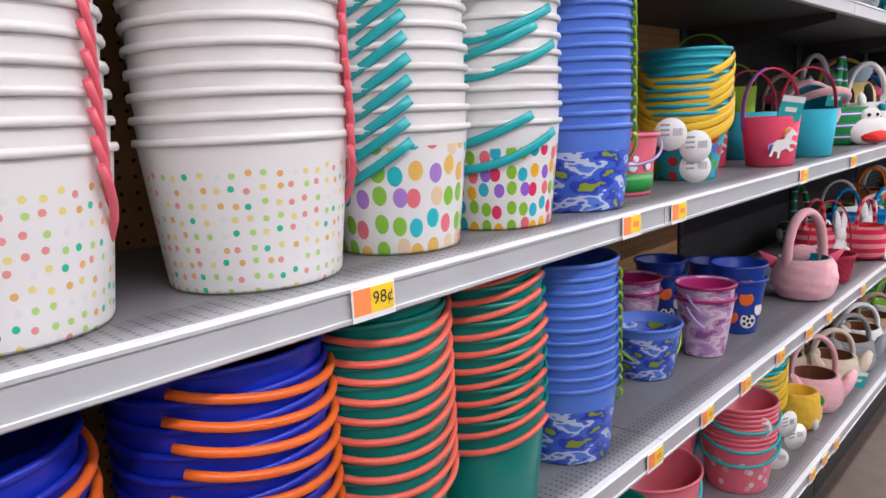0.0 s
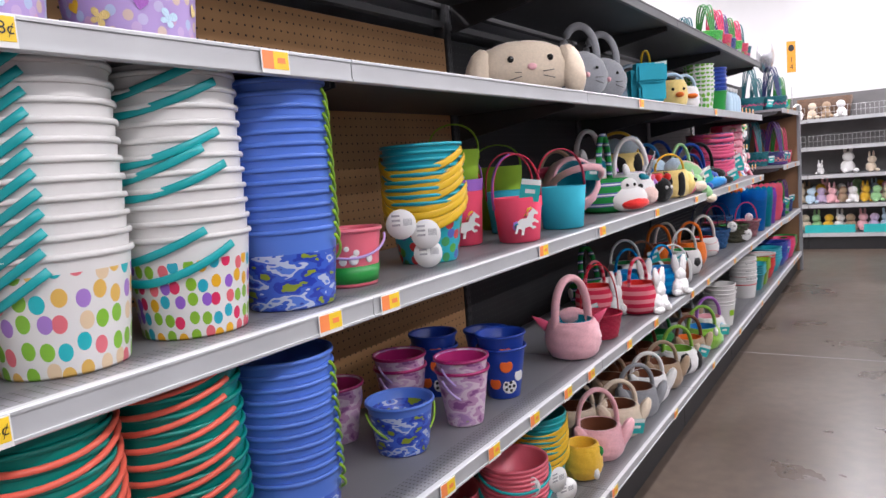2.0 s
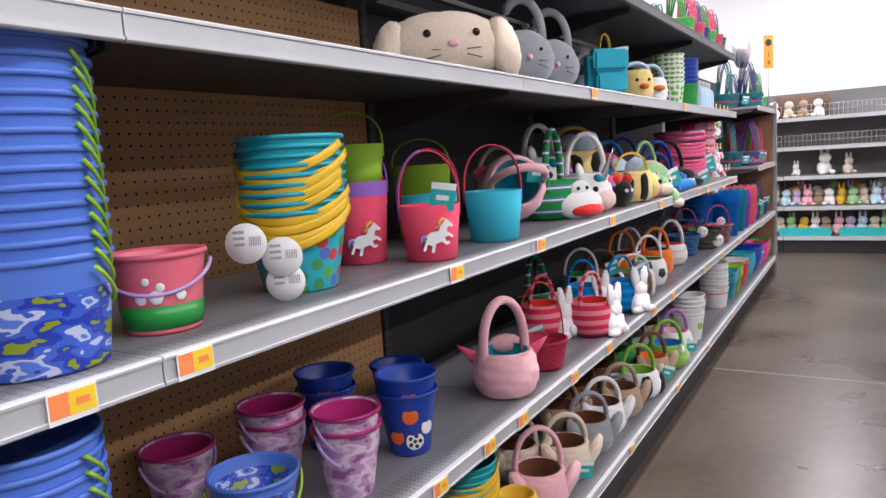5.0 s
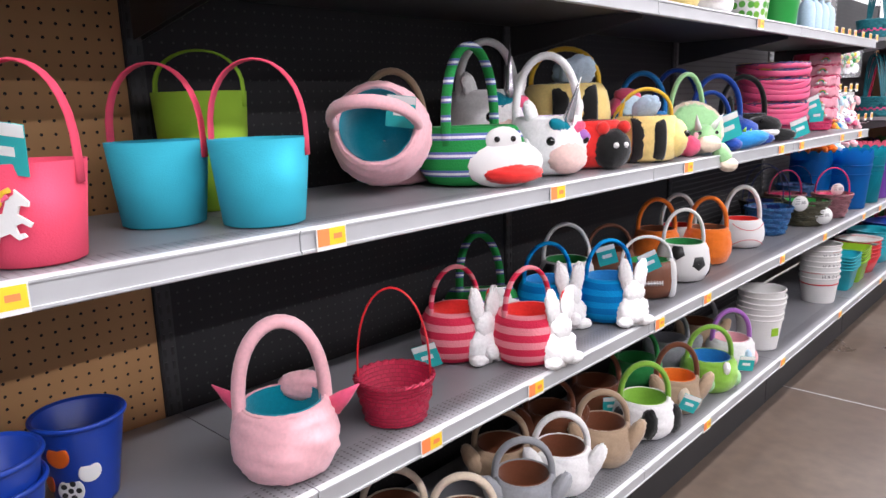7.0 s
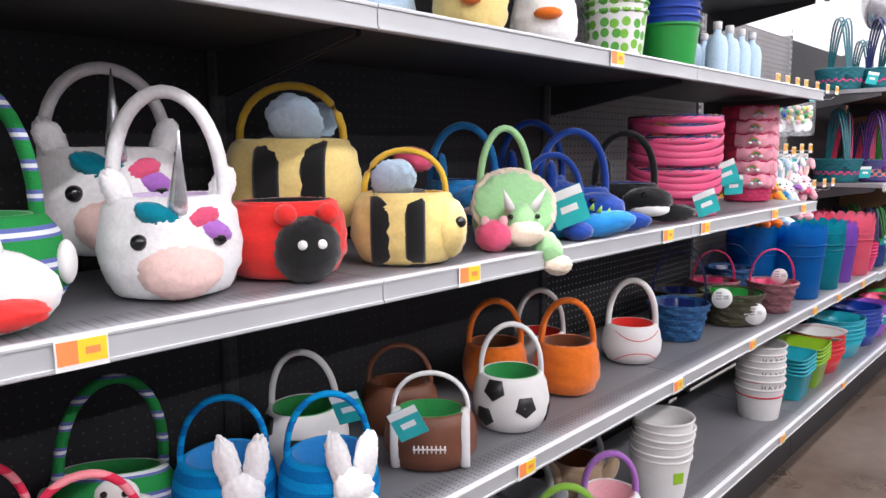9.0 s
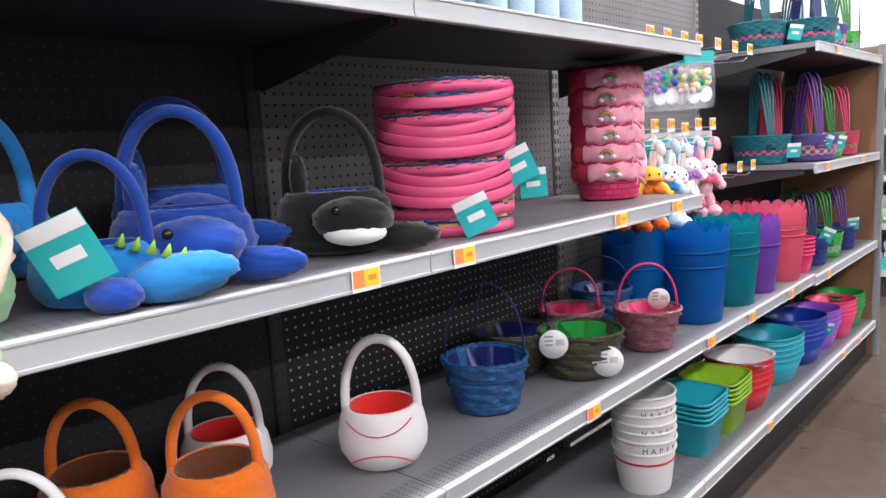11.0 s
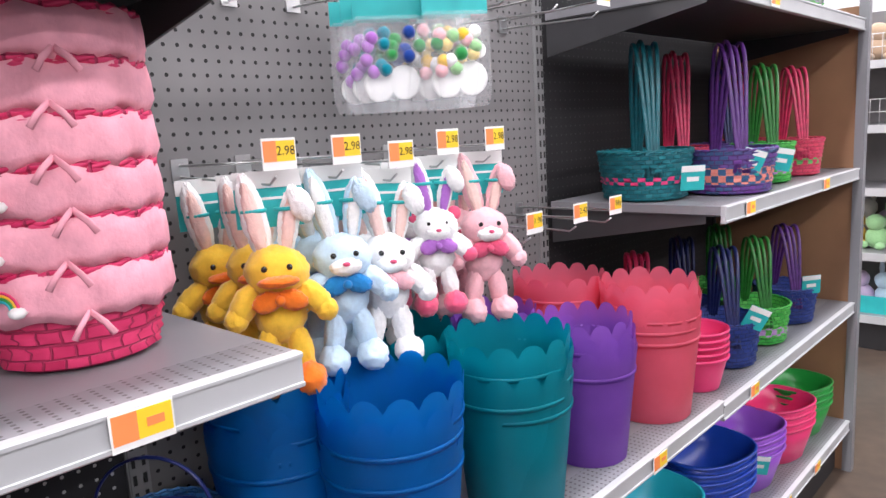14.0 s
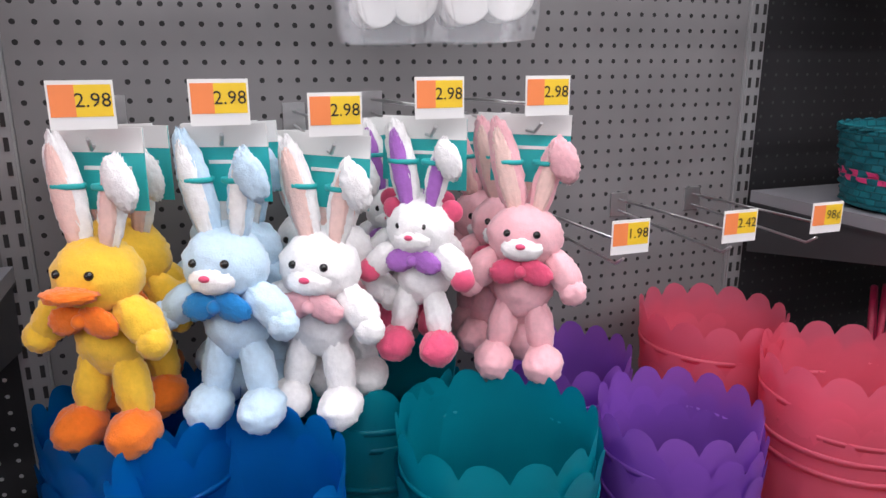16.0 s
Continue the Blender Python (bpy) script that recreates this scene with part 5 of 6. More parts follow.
for s in (-1, 1):
    bm = bm_new()
    add_tube(bm, [(0.0935 * math.sin(u) , -0.0935 * math.cos(u), 0.065 + s * (0.02 + 0.03 * (u * 1.2) ** 2)) for u in [-0.8 + 1.6 * i / 12 for i in range(13)]], 0.0013, seg=5)
    part("stitching", bm, "red", bs, "red stitching")
put(soft_basket("white baseball basket with red lining", "white_felt", 0.09, 0.12, 0, 0, 0, 0, "white_felt", 0.14, "f_red", 0.011, lump=0), -0.37, 3.42, Z2, 42)


# ---- woven baskets ----
def woven_basket(label, mat, rt, rb, h, x, y, z, rz=0, handle=None, hh=0.18, sx=1.0, sy=1.0, wob=0.0, strands=1, lining=None, hr=0.004, tip=(0, 0), group="", spread=0.0):
    """A woven basket: flared body with braided rim, inside lining, hoop handle of one or more strands."""
    b = thing("woven_basket", label, "basket", group, pose(x, y, z, tip[0], tip[1], rz))
    bm = bm_new()
    prof = [(rb * 0.9, 0.0), (rb, 0.004)]
    n = 9
    for i in range(1, n + 1):
        t = i / n
        prof += [(rb + (rt - rb) * (t - 0.5 / n) + 0.004, h * (t - 0.5 / n)), (rb + (rt - rb) * t, h * t)]
    prof += [(rt - 0.006, h), (rb - 0.004, 0.012), (0.002, 0.012)]
    seg = 84
    rings = add_lathe(bm, prof, seg, sx, sy, wob=wob)
    # the splints pass over and under the stakes, course by course
    for k in range(2, 2 * n + 1):
        for j, v in enumerate(rings[k]):
            g = 1 + 0.022 * math.sin(2 * math.pi * j / 6 + (k // 2) * math.pi)
            v.co.x *= g
            v.co.y *= g
    part("body", bm, mat, b)
    bm = bm_new()
    for o in (0, 1):
        pts = []
        for i in range(60):
            a = 2 * math.pi * i / 60
            w = 1 + wob * math.sin(3 * a + 17 * 1.7)
            q = rt * w + 0.003 * math.cos(a * 14 + o * math.pi)
            pts.append((q * math.cos(a) * sx, q * math.sin(a) * sy, h + 0.003 * math.sin(a * 14 + o * math.pi)))
        add_tube(bm, pts, 0.0036, seg=6, closed=True)
    part("braided_rim", bm, mat, b)
    if lining:
        bm = bm_new()
        add_lathe(bm, [(rt * 0.94, h * 0.97), (rb * 0.9, 0.02), (0.002, 0.02), (0.002, 0.021), (rb * 0.88, 0.021), (rt * 0.92, h * 0.97)], 32, sx, sy, wob=wob)
        part("lining", bm, lining, b)
    if handle:
        for k in range(strands):
            off = (k - (strands - 1) / 2) * 0.012
            bm = bm_new()
            pts = arch(rt * sx * 0.94, hh * (1 + 0.03 * math.sin(k * 2.1)), 18, h * 0.9)
            pts = [(p[0] * (1 - spread * (1 - (1 - min(1, max(0, (p[2] - h) / max(hh, 0.01)))) ** 3)), off * (0.6 + (p[2] - h) / max(hh, 0.01)), p[2]) for p in pts]
            add_tube(bm, [(pts[0][0], off, h * 0.5)] + pts + [(pts[-1][0], off, h * 0.5)], hr, hr * 0.6, 8, flat=(0, 1, 0))
            part("handle", bm, handle, b)
    return b


woven_basket("crimson rope-woven basket with tall hoop handle", "w_red", 0.082, 0.062, 0.095, -0.11, 1.51, Z2, 42, "red", 0.2)
# third shelf: stacks of woven and lined baskets
for i in range(7):
    b = woven_basket("hot pink flat-woven basket with rainbow splints", "w_rainbow", 0.138, 0.125, 0.12, -0.19, 3.93, Z3 + 0.034 * i, 40 + random.uniform(-3, 3), None, group="pink splint basket stack", sx=1.08, sy=0.95)
    for zz in (0.012, 0.052, 0.108):
        bm = bm_new()
        rr = 0.127 + 0.011 * zz / 0.11
        add_lathe(bm, [(rr, zz - 0.011), (rr + 0.004, zz - 0.011), (rr + 0.005, zz + 0.011), (rr, zz + 0.011)], 40, 1.08, 0.95)
        part("pink_splint", bm, "pink", b, "wide hot pink splint")
    bm = bm_new()
    d = math.radians(-12 - 5 * (i % 3))
    add_tube(bm, [(0.155 * math.cos(a), -0.15 * math.sin(a) * math.cos(d), 0.105 + 0.15 * math.sin(a) * math.sin(d)) for a in [math.pi * j / 18 for j in range(19)]], 0.012, 0.0025, 8, flat=(0, 0, 1))
    part("handle", bm, "pink", b)
for i in range(6):
    b = woven_basket("pink woven basket with gathered pink cloth liner", "w_pink", 0.105, 0.085, 0.115, -0.20, 4.735, Z3 + 0.055 * i, 40, None, group="cloth lined basket stack")
    bm = bm_new()
    pr = [(0.100, 0.062), (0.106, 0.060), (0.113, 0.075), (0.112, 0.095), (0.110, 0.112), (0.100, 0.114), (0.096, 0.08)]
    rings = add_lathe(bm, pr, 54)
    for k, ring in enumerate(rings):
        for j, v in enumerate(ring):
            f = 1 + 0.022 * math.sin(j * 1.9 + k * 0.6 + i) + 0.014 * math.sin(j * 0.83 + i * 2)
            v.co.x *= f
            v.co.y *= f
            v.co.z += 0.004 * math.sin(j * 1.1 + i)
    for f in bm.faces:
        c = f.calc_center_median()
        f.material_index = 1 if math.atan2(c.y, c.x) < -1.75 and math.atan2(c.y, c.x) > -2.9 else 0
    part("cloth_liner", bm, ["liner_pink", "liner_red"], b, "gathered pink cloth liner")
    for q, col in enumerate(("hot", "yellow", "green", "aqua")):
        bm = bm_new()
        rr = 0.020 - 0.0032 * q
        add_tube(bm, [(0.1165, rr * math.cos(w), 0.080 + rr * math.sin(w)) for w in [math.pi * j / 10 for j in range(11)]], 0.0017, seg=6)
        part("embroidered_arc", bm, col, b, "", pose(0, 0, 0, 0, 0, -62))
    for w in (-0.018, 0.018):
        blob(b, "embroidered_cloud", "white_felt", (0.0555 - w * 0.86, -0.1035 - w * 0.47, 0.078), 0.009, (1, 1, 0.7), None, 0.1, "white cloud patch", 12)
    bm = bm_new()
    for s in (-1, 1):
        add_tube(bm, [(0.113, 0, 0.07), (0.125, s * 0.012, 0.058), (0.128, s * 0.02, 0.045)], 0.004, 0.0015, 6)
    part("bow", bm, "liner_pink", b, "", pose(0, 0, 0, 0, 0, -20))
    put(b, -0.235, 4.725, Z3 + 0.055 * i, 5 + random.uniform(-5, 5))
hang_card(-0.03, 3.83, Z3 + 0.05, 40, s=0.036)
hang_card(-0.03, 3.98, Z3 + 0.14, 40, s=0.036)
hang_card(-0.02, 4.02, Z3 + 0.10, 40, s=0.03)
# second shelf, bamboo baskets
woven_basket("blue bamboo basket with wavy rim", "w_bamboo_blue", 0.105, 0.075, 0.13, -0.21, 4.05, Z2, 40, "navy", 0.2, wob=0.03, lining="navy")
woven_basket("olive bamboo basket with green lining", "w_bamboo_green", 0.112, 0.085, 0.125, -0.155, 4.40, Z2, 40, None, wob=0.035, lining="green", sx=1.05)
woven_basket("olive bamboo basket with dark lining", "w_bamboo_green", 0.11, 0.08, 0.12, -0.33, 4.32, Z2, 40, "navy", 0.2, wob=0.03, lining="navy")
woven_basket("pink bamboo basket with crimson handle and lining", "w_bamboo_pink", 0.098, 0.066, 0.125, -0.11, 4.72, Z2, 42, "hot", 0.15, wob=0.03, lining="hot", hr=0.006)
woven_basket("pink bamboo basket with crimson handle and lining", "w_bamboo_pink", 0.10, 0.07, 0.125, -0.31, 4.60, Z2, 50, "hot", 0.14, wob=0.03, lining="hot", hr=0.006)
woven_basket("bright blue bamboo basket with wavy rim", "w_bamboo_blue", 0.10, 0.075, 0.13, -0.33, 4.82, Z2 + 0.02, 40, "navy", 0.12, wob=0.04, lining="navy")
round_label(-0.05, 4.37, Z2 + 0.055, 0.042, 42)
round_label(-0.12, 4.22, Z2 + 0.13, 0.038, 40)
round_label(-0.10, 4.78, Z2 + 0.14, 0.034, 40)

# last bay baskets
def gift_basket(label, mat, r, h, x, y, z, hm, strands=4, hh=0.24, rz=-53, lining=None):
    return woven_basket(label, mat, r, r * 0.86, h, x, y, z, rz, "h_" + hm, hh, sx=1.12, strands=strands, lining=lining, hr=0.0058, spread=0.22, group="gift baskets")


LAST = [
    (L3, -0.28, 6.24, "w_teal", "aqua", 0.125, 0.13, "teal woven gift basket with a pink band"), (L3, -0.13, 6.44, "w_purple", "purple", 0.125, 0.12, "purple and teal woven gift basket"), (L3, -0.34, 6.56, "w_rose", "hot", 0.11, 0.12, "crimson red woven gift basket"),
    (L3, -0.14, 6.74, "w_green", "green", 0.09, 0.12, "bright green woven gift basket"), (L3, -0.30, 6.82, "w_purple", "navy", 0.10, 0.12, "purple woven gift basket"), (L3, -0.14, 7.02, "w_rose", "hot", 0.095, 0.12, "rose woven gift basket with braided handle"), (L3, -0.33, 7.1, "w_rose", "hot", 0.10, 0.12, "rose woven gift basket"),
    (L4, -0.30, 6.24, "w_teal", "aqua", 0.12, 0.12, "teal woven gift basket with a pink band"), (L4, -0.14, 6.42, "w_teal", "navy", 0.13, 0.12, "teal woven gift basket"), (L4, -0.15, 6.72, "w_purple", "aqua", 0.11, 0.12, "purple and orange woven gift basket"),
    (L4, -0.14, 7.0, "w_green", "green", 0.095, 0.11, "cream and green woven gift basket"), (L4, -0.34, 6.9, "w_teal", "aqua", 0.11, 0.12, "teal woven gift basket"),
    (L2, -0.14, 6.44, "w_navy", "navy", 0.10, 0.13, "dark navy woven gift basket"), (L2, -0.14, 6.70, "w_green", "green", 0.10, 0.12, "green woven basket with tall handle"), (L2, -0.14, 6.98, "w_navy", "purple", 0.10, 0.12, "dark purple woven gift basket"), (L2, -0.34, 6.30, "w_rose", "hot", 0.10, 0.12, "crimson woven basket with tall handle"),
    (L2, -0.34, 6.60, "w_navy", "navy", 0.10, 0.12, "dark navy woven gift basket"), (L2, -0.34, 6.9, "w_green", "green", 0.10, 0.12, "bright green woven gift basket"),
]
for z, x, y, m, hm, r, h, lab in LAST:
    gift_basket(lab, m, r, h, x, y, z, hm, 4, (0.30 if y < 6.6 else 0.25) if z != L2 else 0.22)
for i in range(5):
    put(bucket("bowl", "crimson nested plastic bowl", "hot", 0.085, 0.065, 0.09, None, group="crimson bowls"), -0.12, 6.2, L2 + 0.018 * i)
for x, y, z in ((-0.12, 6.19, L3 + 0.06), (-0.03, 6.35, L3 + 0.09), (-0.03, 6.58, L3 + 0.08), (-0.12, 6.2, L4 + 0.06), (-0.02, 6.42, L4 + 0.05), (-0.03, 6.4, L2 + 0.15), (-0.04, 6.93, L2 + 0.14), (-0.05, 6.5, Z1 + 0.13)):
    hang_card(x, y, z, 40, s=0.03)

# scalloped film bins on the second shelf of the pegboard bay
def scallop_bin(mat, x, y, z, r=0.112, h=0.25, rz=0, tip=0, n=14):
    b = thing("party_bin", "cloudy translucent plastic bin with scalloped rim", "bin", "scalloped bins", pose(x, y, z, tip, 0, rz))
    bm = bm_new()
    seg = n * 6
    prof = [(0.78, 0.0), (0.80, 0.01), (0.90, 0.5), (0.985, 0.90), (1.0, 0.97)]
    rings = add_lathe(bm, [(r * a, h * q) for a, q in prof], seg, bottom=True)
    for j, v in enumerate(rings[-1]):
        v.co.z = h * 0.95 + 0.021 * abs(math.sin(math.pi * j / 6)) ** 0.6
        v.co.x *= 1 + 0.015 * math.sin(j)
    for k, ring in enumerate(rings[1:4]):
        for j, v in enumerate(ring):
            g = 1 + 0.012 * noise.noise((math.cos(j * 2 * math.pi / seg) * 2 + x * 9, math.sin(j * 2 * math.pi / seg) * 2, k + y * 7))
            v.co.x *= g
            v.co.y *= g
    ob = part("body", bm, mat, b)
    bm = bm_new()
    add_lathe(bm, [(r * 0.965, h * 0.78), (r * 0.985, h * 0.775), (r * 0.99, h * 0.805), (r * 0.97, h * 0.81)], 48)
    part("moulded_band", bm, mat, b)
    return b


for mat, x, y, n in (("b_blue", -0.13, 5.12, 4), ("b_blue", -0.31, 5.03, 4), ("b_teal", -0.13, 5.42, 4), ("b_teal", -0.34, 5.32, 4), ("b_purple", -0.12, 5.67, 3), ("b_purple", -0.33, 5.62, 3), ("b_rose", -0.12, 5.95, 4), ("b_rose", -0.34, 5.90, 4)):
    for i in range(n):
        scallop_bin(mat, x + random.uniform(-1, 1) * 0.004, y + random.uniform(-1, 1) * 0.004, Z2 + 0.027 * i, rz=random.uniform(0, 90), tip=random.uniform(-1.2, 1.2), r=0.115 if mat != "b_purple" else 0.10, h=0.245)


# ---- hooks, plush toys and bags on the pegboard ----
def peg_hook(y, z, price, length=0.32):
    """A double wire peg hook with a flip price tag at its end."""
    k = thing("peg_hook", "zinc wire peg hook with a paper price flag", "hook", "peg hooks", pose(-0.53, y, z))
    for nm, pts in (("lower_wire", [(0.0, 0, -0.02), (length - 0.03, 0, -0.03), (length - 0.012, 0, -0.018)]), ("upper_wire", [(0.0, 0, 0.0), (length, 0, 0.004), (length, 0, 0.012)])):
        bm = bm_new()
        add_tube(bm, pts, 0.0022, seg=6)
        part(nm, bm, "wire", k)
    box_part("back_plate", (-0.001, -0.016, -0.03), (0.003, 0.016, 0.012), "wire", k)
    f = box_part("price_flag", (length, -0.029, -0.008), (length + 0.0015, 0.029, 0.038), "paper", k, 0, "white price flag")
    box_part("orange_block", (length + 0.0015, -0.027, 0.004), (length + 0.002, -0.005, 0.034), "tag_orange", f)
    box_part("yellow_block", (length + 0.0015, -0.005, 0.004), (length + 0.002, 0.027, 0.034), "tag_yellow", f)
    tx = new("price_text", text_mesh(price, 0.019))
    tx.parent, tx.matrix_basis = f, pose(length + 0.0028, 0.0105, 0.019, 90, 0, 90)
    return k


ROW = [5.02, 5.145, 5.262, 5.38, 5.515]
for y in ROW:
    peg_hook(y, 1.355 if y != 5.262 else 1.34, "2.98", 0.31)
for y, p in ((5.65, "1.98"), (5.83, "2.42"), (5.99, "98¢")):
    peg_hook(y, 1.17, p, 0.30)
for y in (5.02, 5.15, 5.29, 5.42, 5.60, 5.78, 5.95):
    peg_hook(y, 1.665, "98¢", 0.30)


def plush_toy(kind, x, y, z, rz=-35, k=1.0):
    """A hanging soft toy with long ears strapped to its header card, bow, dangling limbs; z is the card's top."""
    c = {"duck": ("f_yellow", "f_orange", "f_orange", "yellow plush duck wearing rabbit ears"), "blue": ("f_pale", "f_blue", "f_pale", "pale blue plush rabbit"), "white": ("f_white", "f_pink", "f_white", "white plush rabbit"),
         "unicorn": ("f_white", "f_purple", "f_hot", "white plush unicorn with purple bow"), "pink": ("f_pink", "f_hot", "f_pink", "pink plush rabbit")}[kind]
    t = thing("plush_toy", c[3] + " hanging from a peg hook", "plush toy", "hanging plush toys", pose(x, y, z, random.uniform(-3, 3), random.uniform(-3, 3), rz))
    body, bow, foot = c[0], c[1], c[2]
    blob(t, "torso", body, (0, 0.0, -0.228 * k), 0.042 * k, (0.95, 0.85, 1.15), None, 0.08)
    blob(t, "head", body, (0, -0.014, -0.158 * k), 0.045 * k, (1.08, 0.95, 0.92), None, 0.06)
    outer = "f_white" if kind == "duck" else body
    inner = "f_purple" if kind == "unicorn" else "f_white" if kind == "blue" else "f_peach"
    for s in (-1, 1):
        swing = random.uniform(-0.08, 0.08)
        turn = Matrix.Rotation(s * 0.20 + swing, 3, "Y")
        top = 0.066 if s < 0 else 0.052
        blob(t, "ear", outer, (s * 0.026 * k, -0.013, -0.076 * k + (top - 0.06) * 0.6), top * k, (0.29, 0.17, 1.0), turn, 0.03)
        blob(t, "inner_ear", inner, (s * 0.026 * k, -0.0205, -0.079 * k + (top - 0.06) * 0.6), top * 0.84 * k, (0.22, 0.10, 1.0), turn)
        if s > 0:
            blob(t, "ear_tip", outer, (0.047 * k, -0.026, -0.055 * k), 0.027 * k, (0.62, 0.3, 1.0), Matrix.Rotation(-0.35, 3, "Y"), 0.05, "folded ear tip")
        lift = random.uniform(0.55, 1.0)
        blob(t, "arm", body, (s * 0.054 * k, -0.022, -0.205 * k), 0.036 * k, (0.55, 0.6, 1.0), Matrix.Rotation(-s * lift, 3, "Y"), 0.1)
        blob(t, "paw", "f_hot" if kind == "unicorn" else body, (s * (0.054 + 0.026 * math.sin(lift)) * k, -0.030, (-0.205 - 0.026 * math.cos(lift)) * k), 0.018 * k, (1, 0.9, 1), None, 0.12)
        blob(t, "leg", body, (s * 0.026 * k, -0.010, -0.288 * k), 0.040 * k, (0.46, 0.5, 1.1), Matrix.Rotation(-s * 0.16, 3, "Y"), 0.08)
        blob(t, "foot", foot, (s * 0.034 * k, -0.026, -0.334 * k), 0.028 * k, (0.95, 1.25, 0.95), None, 0.1)
    eyes(t, ((-0.019 * k, -0.053 * k, -0.148 * k), (0.019 * k, -0.053 * k, -0.148 * k)), 0.0052 * k)
    if kind == "duck":
        blob(t, "beak", "f_orange", (0, -0.062 * k, -0.168 * k), 0.022 * k, (1.35, 0.9, 0.38), None, 0, "orange beak")
    else:
        blob(t, "muzzle", "f_white", (0, -0.050 * k, -0.168 * k), 0.021 * k, (1.25, 0.7, 0.75), None, 0.05)
        blob(t, "nose", "f_hot", (0, -0.066 * k, -0.162 * k), 0.005 * k, (1.3, 0.7, 0.8))
    if kind == "unicorn":
        for s in (-1, 1):
            blob(t, "side_ear", "f_hot", (s * 0.045 * k, -0.005, -0.132 * k), 0.017 * k, (1, 0.5, 1))
    for s in (-1, 1):
        blob(t, "bow_loop", bow, (s * 0.019 * k, -0.047 * k, -0.200 * k), 0.019 * k, (1.15, 0.35, 0.8), Matrix.Rotation(s * 0.35, 3, "Y"), 0.05)
    blob(t, "bow_knot", bow, (0, -0.052 * k, -0.199 * k), 0.008 * k)
    card = box_part("header_card", (-0.05, 0.010, -0.085), (0.05, 0.0115, 0.0), "tag_teal", t, 0, "teal and white header card")
    box_part("card_top", (-0.05, 0.009, -0.025), (0.05, 0.0125, 0.0005), "paper", card)
    box_part("printed_bar", (-0.02, 0.0085, -0.043), (0.035, 0.010, -0.039), "paper", card)
    for s in (-1, 1):
        bm = bm_new()
        add_tube(bm, [(s * 0.026 * k + 0.019 * math.cos(a), -0.013 + 0.0125 * math.sin(a), -0.06 * k) for a in [2 * math.pi * i / 14 for i in range(14)]], 0.003, 0.0012, 6, flat=(0, 0, 1), closed=True)
        part("ear_strap", bm, "tag_teal", t)
    return t


for kind, y in zip(("duck", "blue", "white", "unicorn", "pink"), ROW):
    for i, d in enumerate((0.27, 0.18, 0.09)):
        plush_toy(kind, -0.53 + d, y + random.uniform(-0.008, 0.008) + (0.016 if i == 1 else 0), 1.345 - (0.015 if y == 5.262 else 0) - i * 0.006, 54 + random.uniform(-10, 10) + (12 if i else 0), 0.95 if kind != "unicorn" else 0.82)


def bead_bag(x, y, z, rz, dark=False):
    """A clear bag of coloured pompoms with a card rabbit and teal header."""
    b = thing("craft_bag", "clear bag of pastel pompoms with a teal header", "bag", "hanging craft bags", pose(x, y, z, 0, 0, rz))
    box_part("header_card", (-0.062, -0.002, -0.045), (0.062, 0.002, 0.0), "tag_teal", b, 0.0005)
    bm = bm_new()
    add_lathe(bm, [(0.030, -0.215), (0.058, -0.212), (0.064, -0.19), (0.065, -0.12), (0.063, -0.05), (0.058, -0.04)], 40, 1.0, 0.2, power=5, wob=0.012)
    bag = part("film_bag", bm, "clear", b)
    bag.visible_shadow = False
    cols = ("f_pink", "f_mint", "f_yellow", "f_white", "f_green", "f_bee") if not dark else ("f_purple", "f_teal", "f_green", "f_navy")
    for i in range(14):
        blob(b, "pompom", cols[i % len(cols)], (-0.035 + 0.024 * (i % 4) + random.uniform(-0.010, 0.010), -0.004 + random.uniform(-0.004, 0.004), -0.075 - 0.022 * (i // 4) + random.uniform(-0.010, 0.010)), 0.0128, (1, 0.8, 1), None, 0.1, "", 10)
    bm = bm_new()
    for at, r in (((-0.02, 0.006, -0.165), 0.03), ((0.028, 0.006, -0.16), 0.032), ((0.045, 0.006, -0.11), 0.014)):
        add_ball(bm, at, r, (1, 0.06, 1), None, 14)
    part("card_rabbit", bm, "paper", b, "white card rabbit shape")


for i in range(3):
    bead_bag(-0.24 - 0.05 * i, 5.44 + 0.01 * i, 1.645, 55)
for i in range(3):
    bead_bag(-0.34 - 0.04 * i, 5.36 + 0.005 * i, 1.645, 55, True)


hang_card(-0.045, 0.83, Z3 + 0.155, 40)
hang_card(-0.22, 1.72, Z2 + 0.05, 40)
hang_card(-0.035, 3.06, Z3 + 0.085, 45, s=0.042)


# ---- base shelf goods ----
def animal(label, body, x, y, rz, hm, lining, spots=(), r=0.105, h=0.13, ears=None, k=1.0, hh=0.13):
    b = soft_basket(label, body, r * k, h * k, x, y, Z1, rz, hm, hh, lining, 0.013)
    for m, a, zz, q in spots:
        blob(b, "patch", m, (r * k * 0.94 * math.cos(a), r * k * 0.94 * math.sin(a), zz), q, (0.55, 0.55, 1), None, 0.1)
    if ears:
        for s in (-1, 1):
            blob(b, "ear", ears, (s * r * 0.85, -r * 0.55, h * 0.75), 0.04, (0.6, 0.5, 1.5), Matrix.Rotation(s * 0.5, 3, "Y"), 0.08)
    return b


animal("yellow plush chick basket with patches", "f_yellow", -0.13, 1.30, 45, None, "f_yellow", r=0.075, h=0.13, spots=(("f_white", -1.2, 0.03, 0.02), ("f_green", -0.6, 0.1, 0.018)))
animal("blush pink plush basket with long ears", "f_pink", -0.14, 1.50, 45, "f_pink", "f_brown", ears="f_pink", hh=0.15)
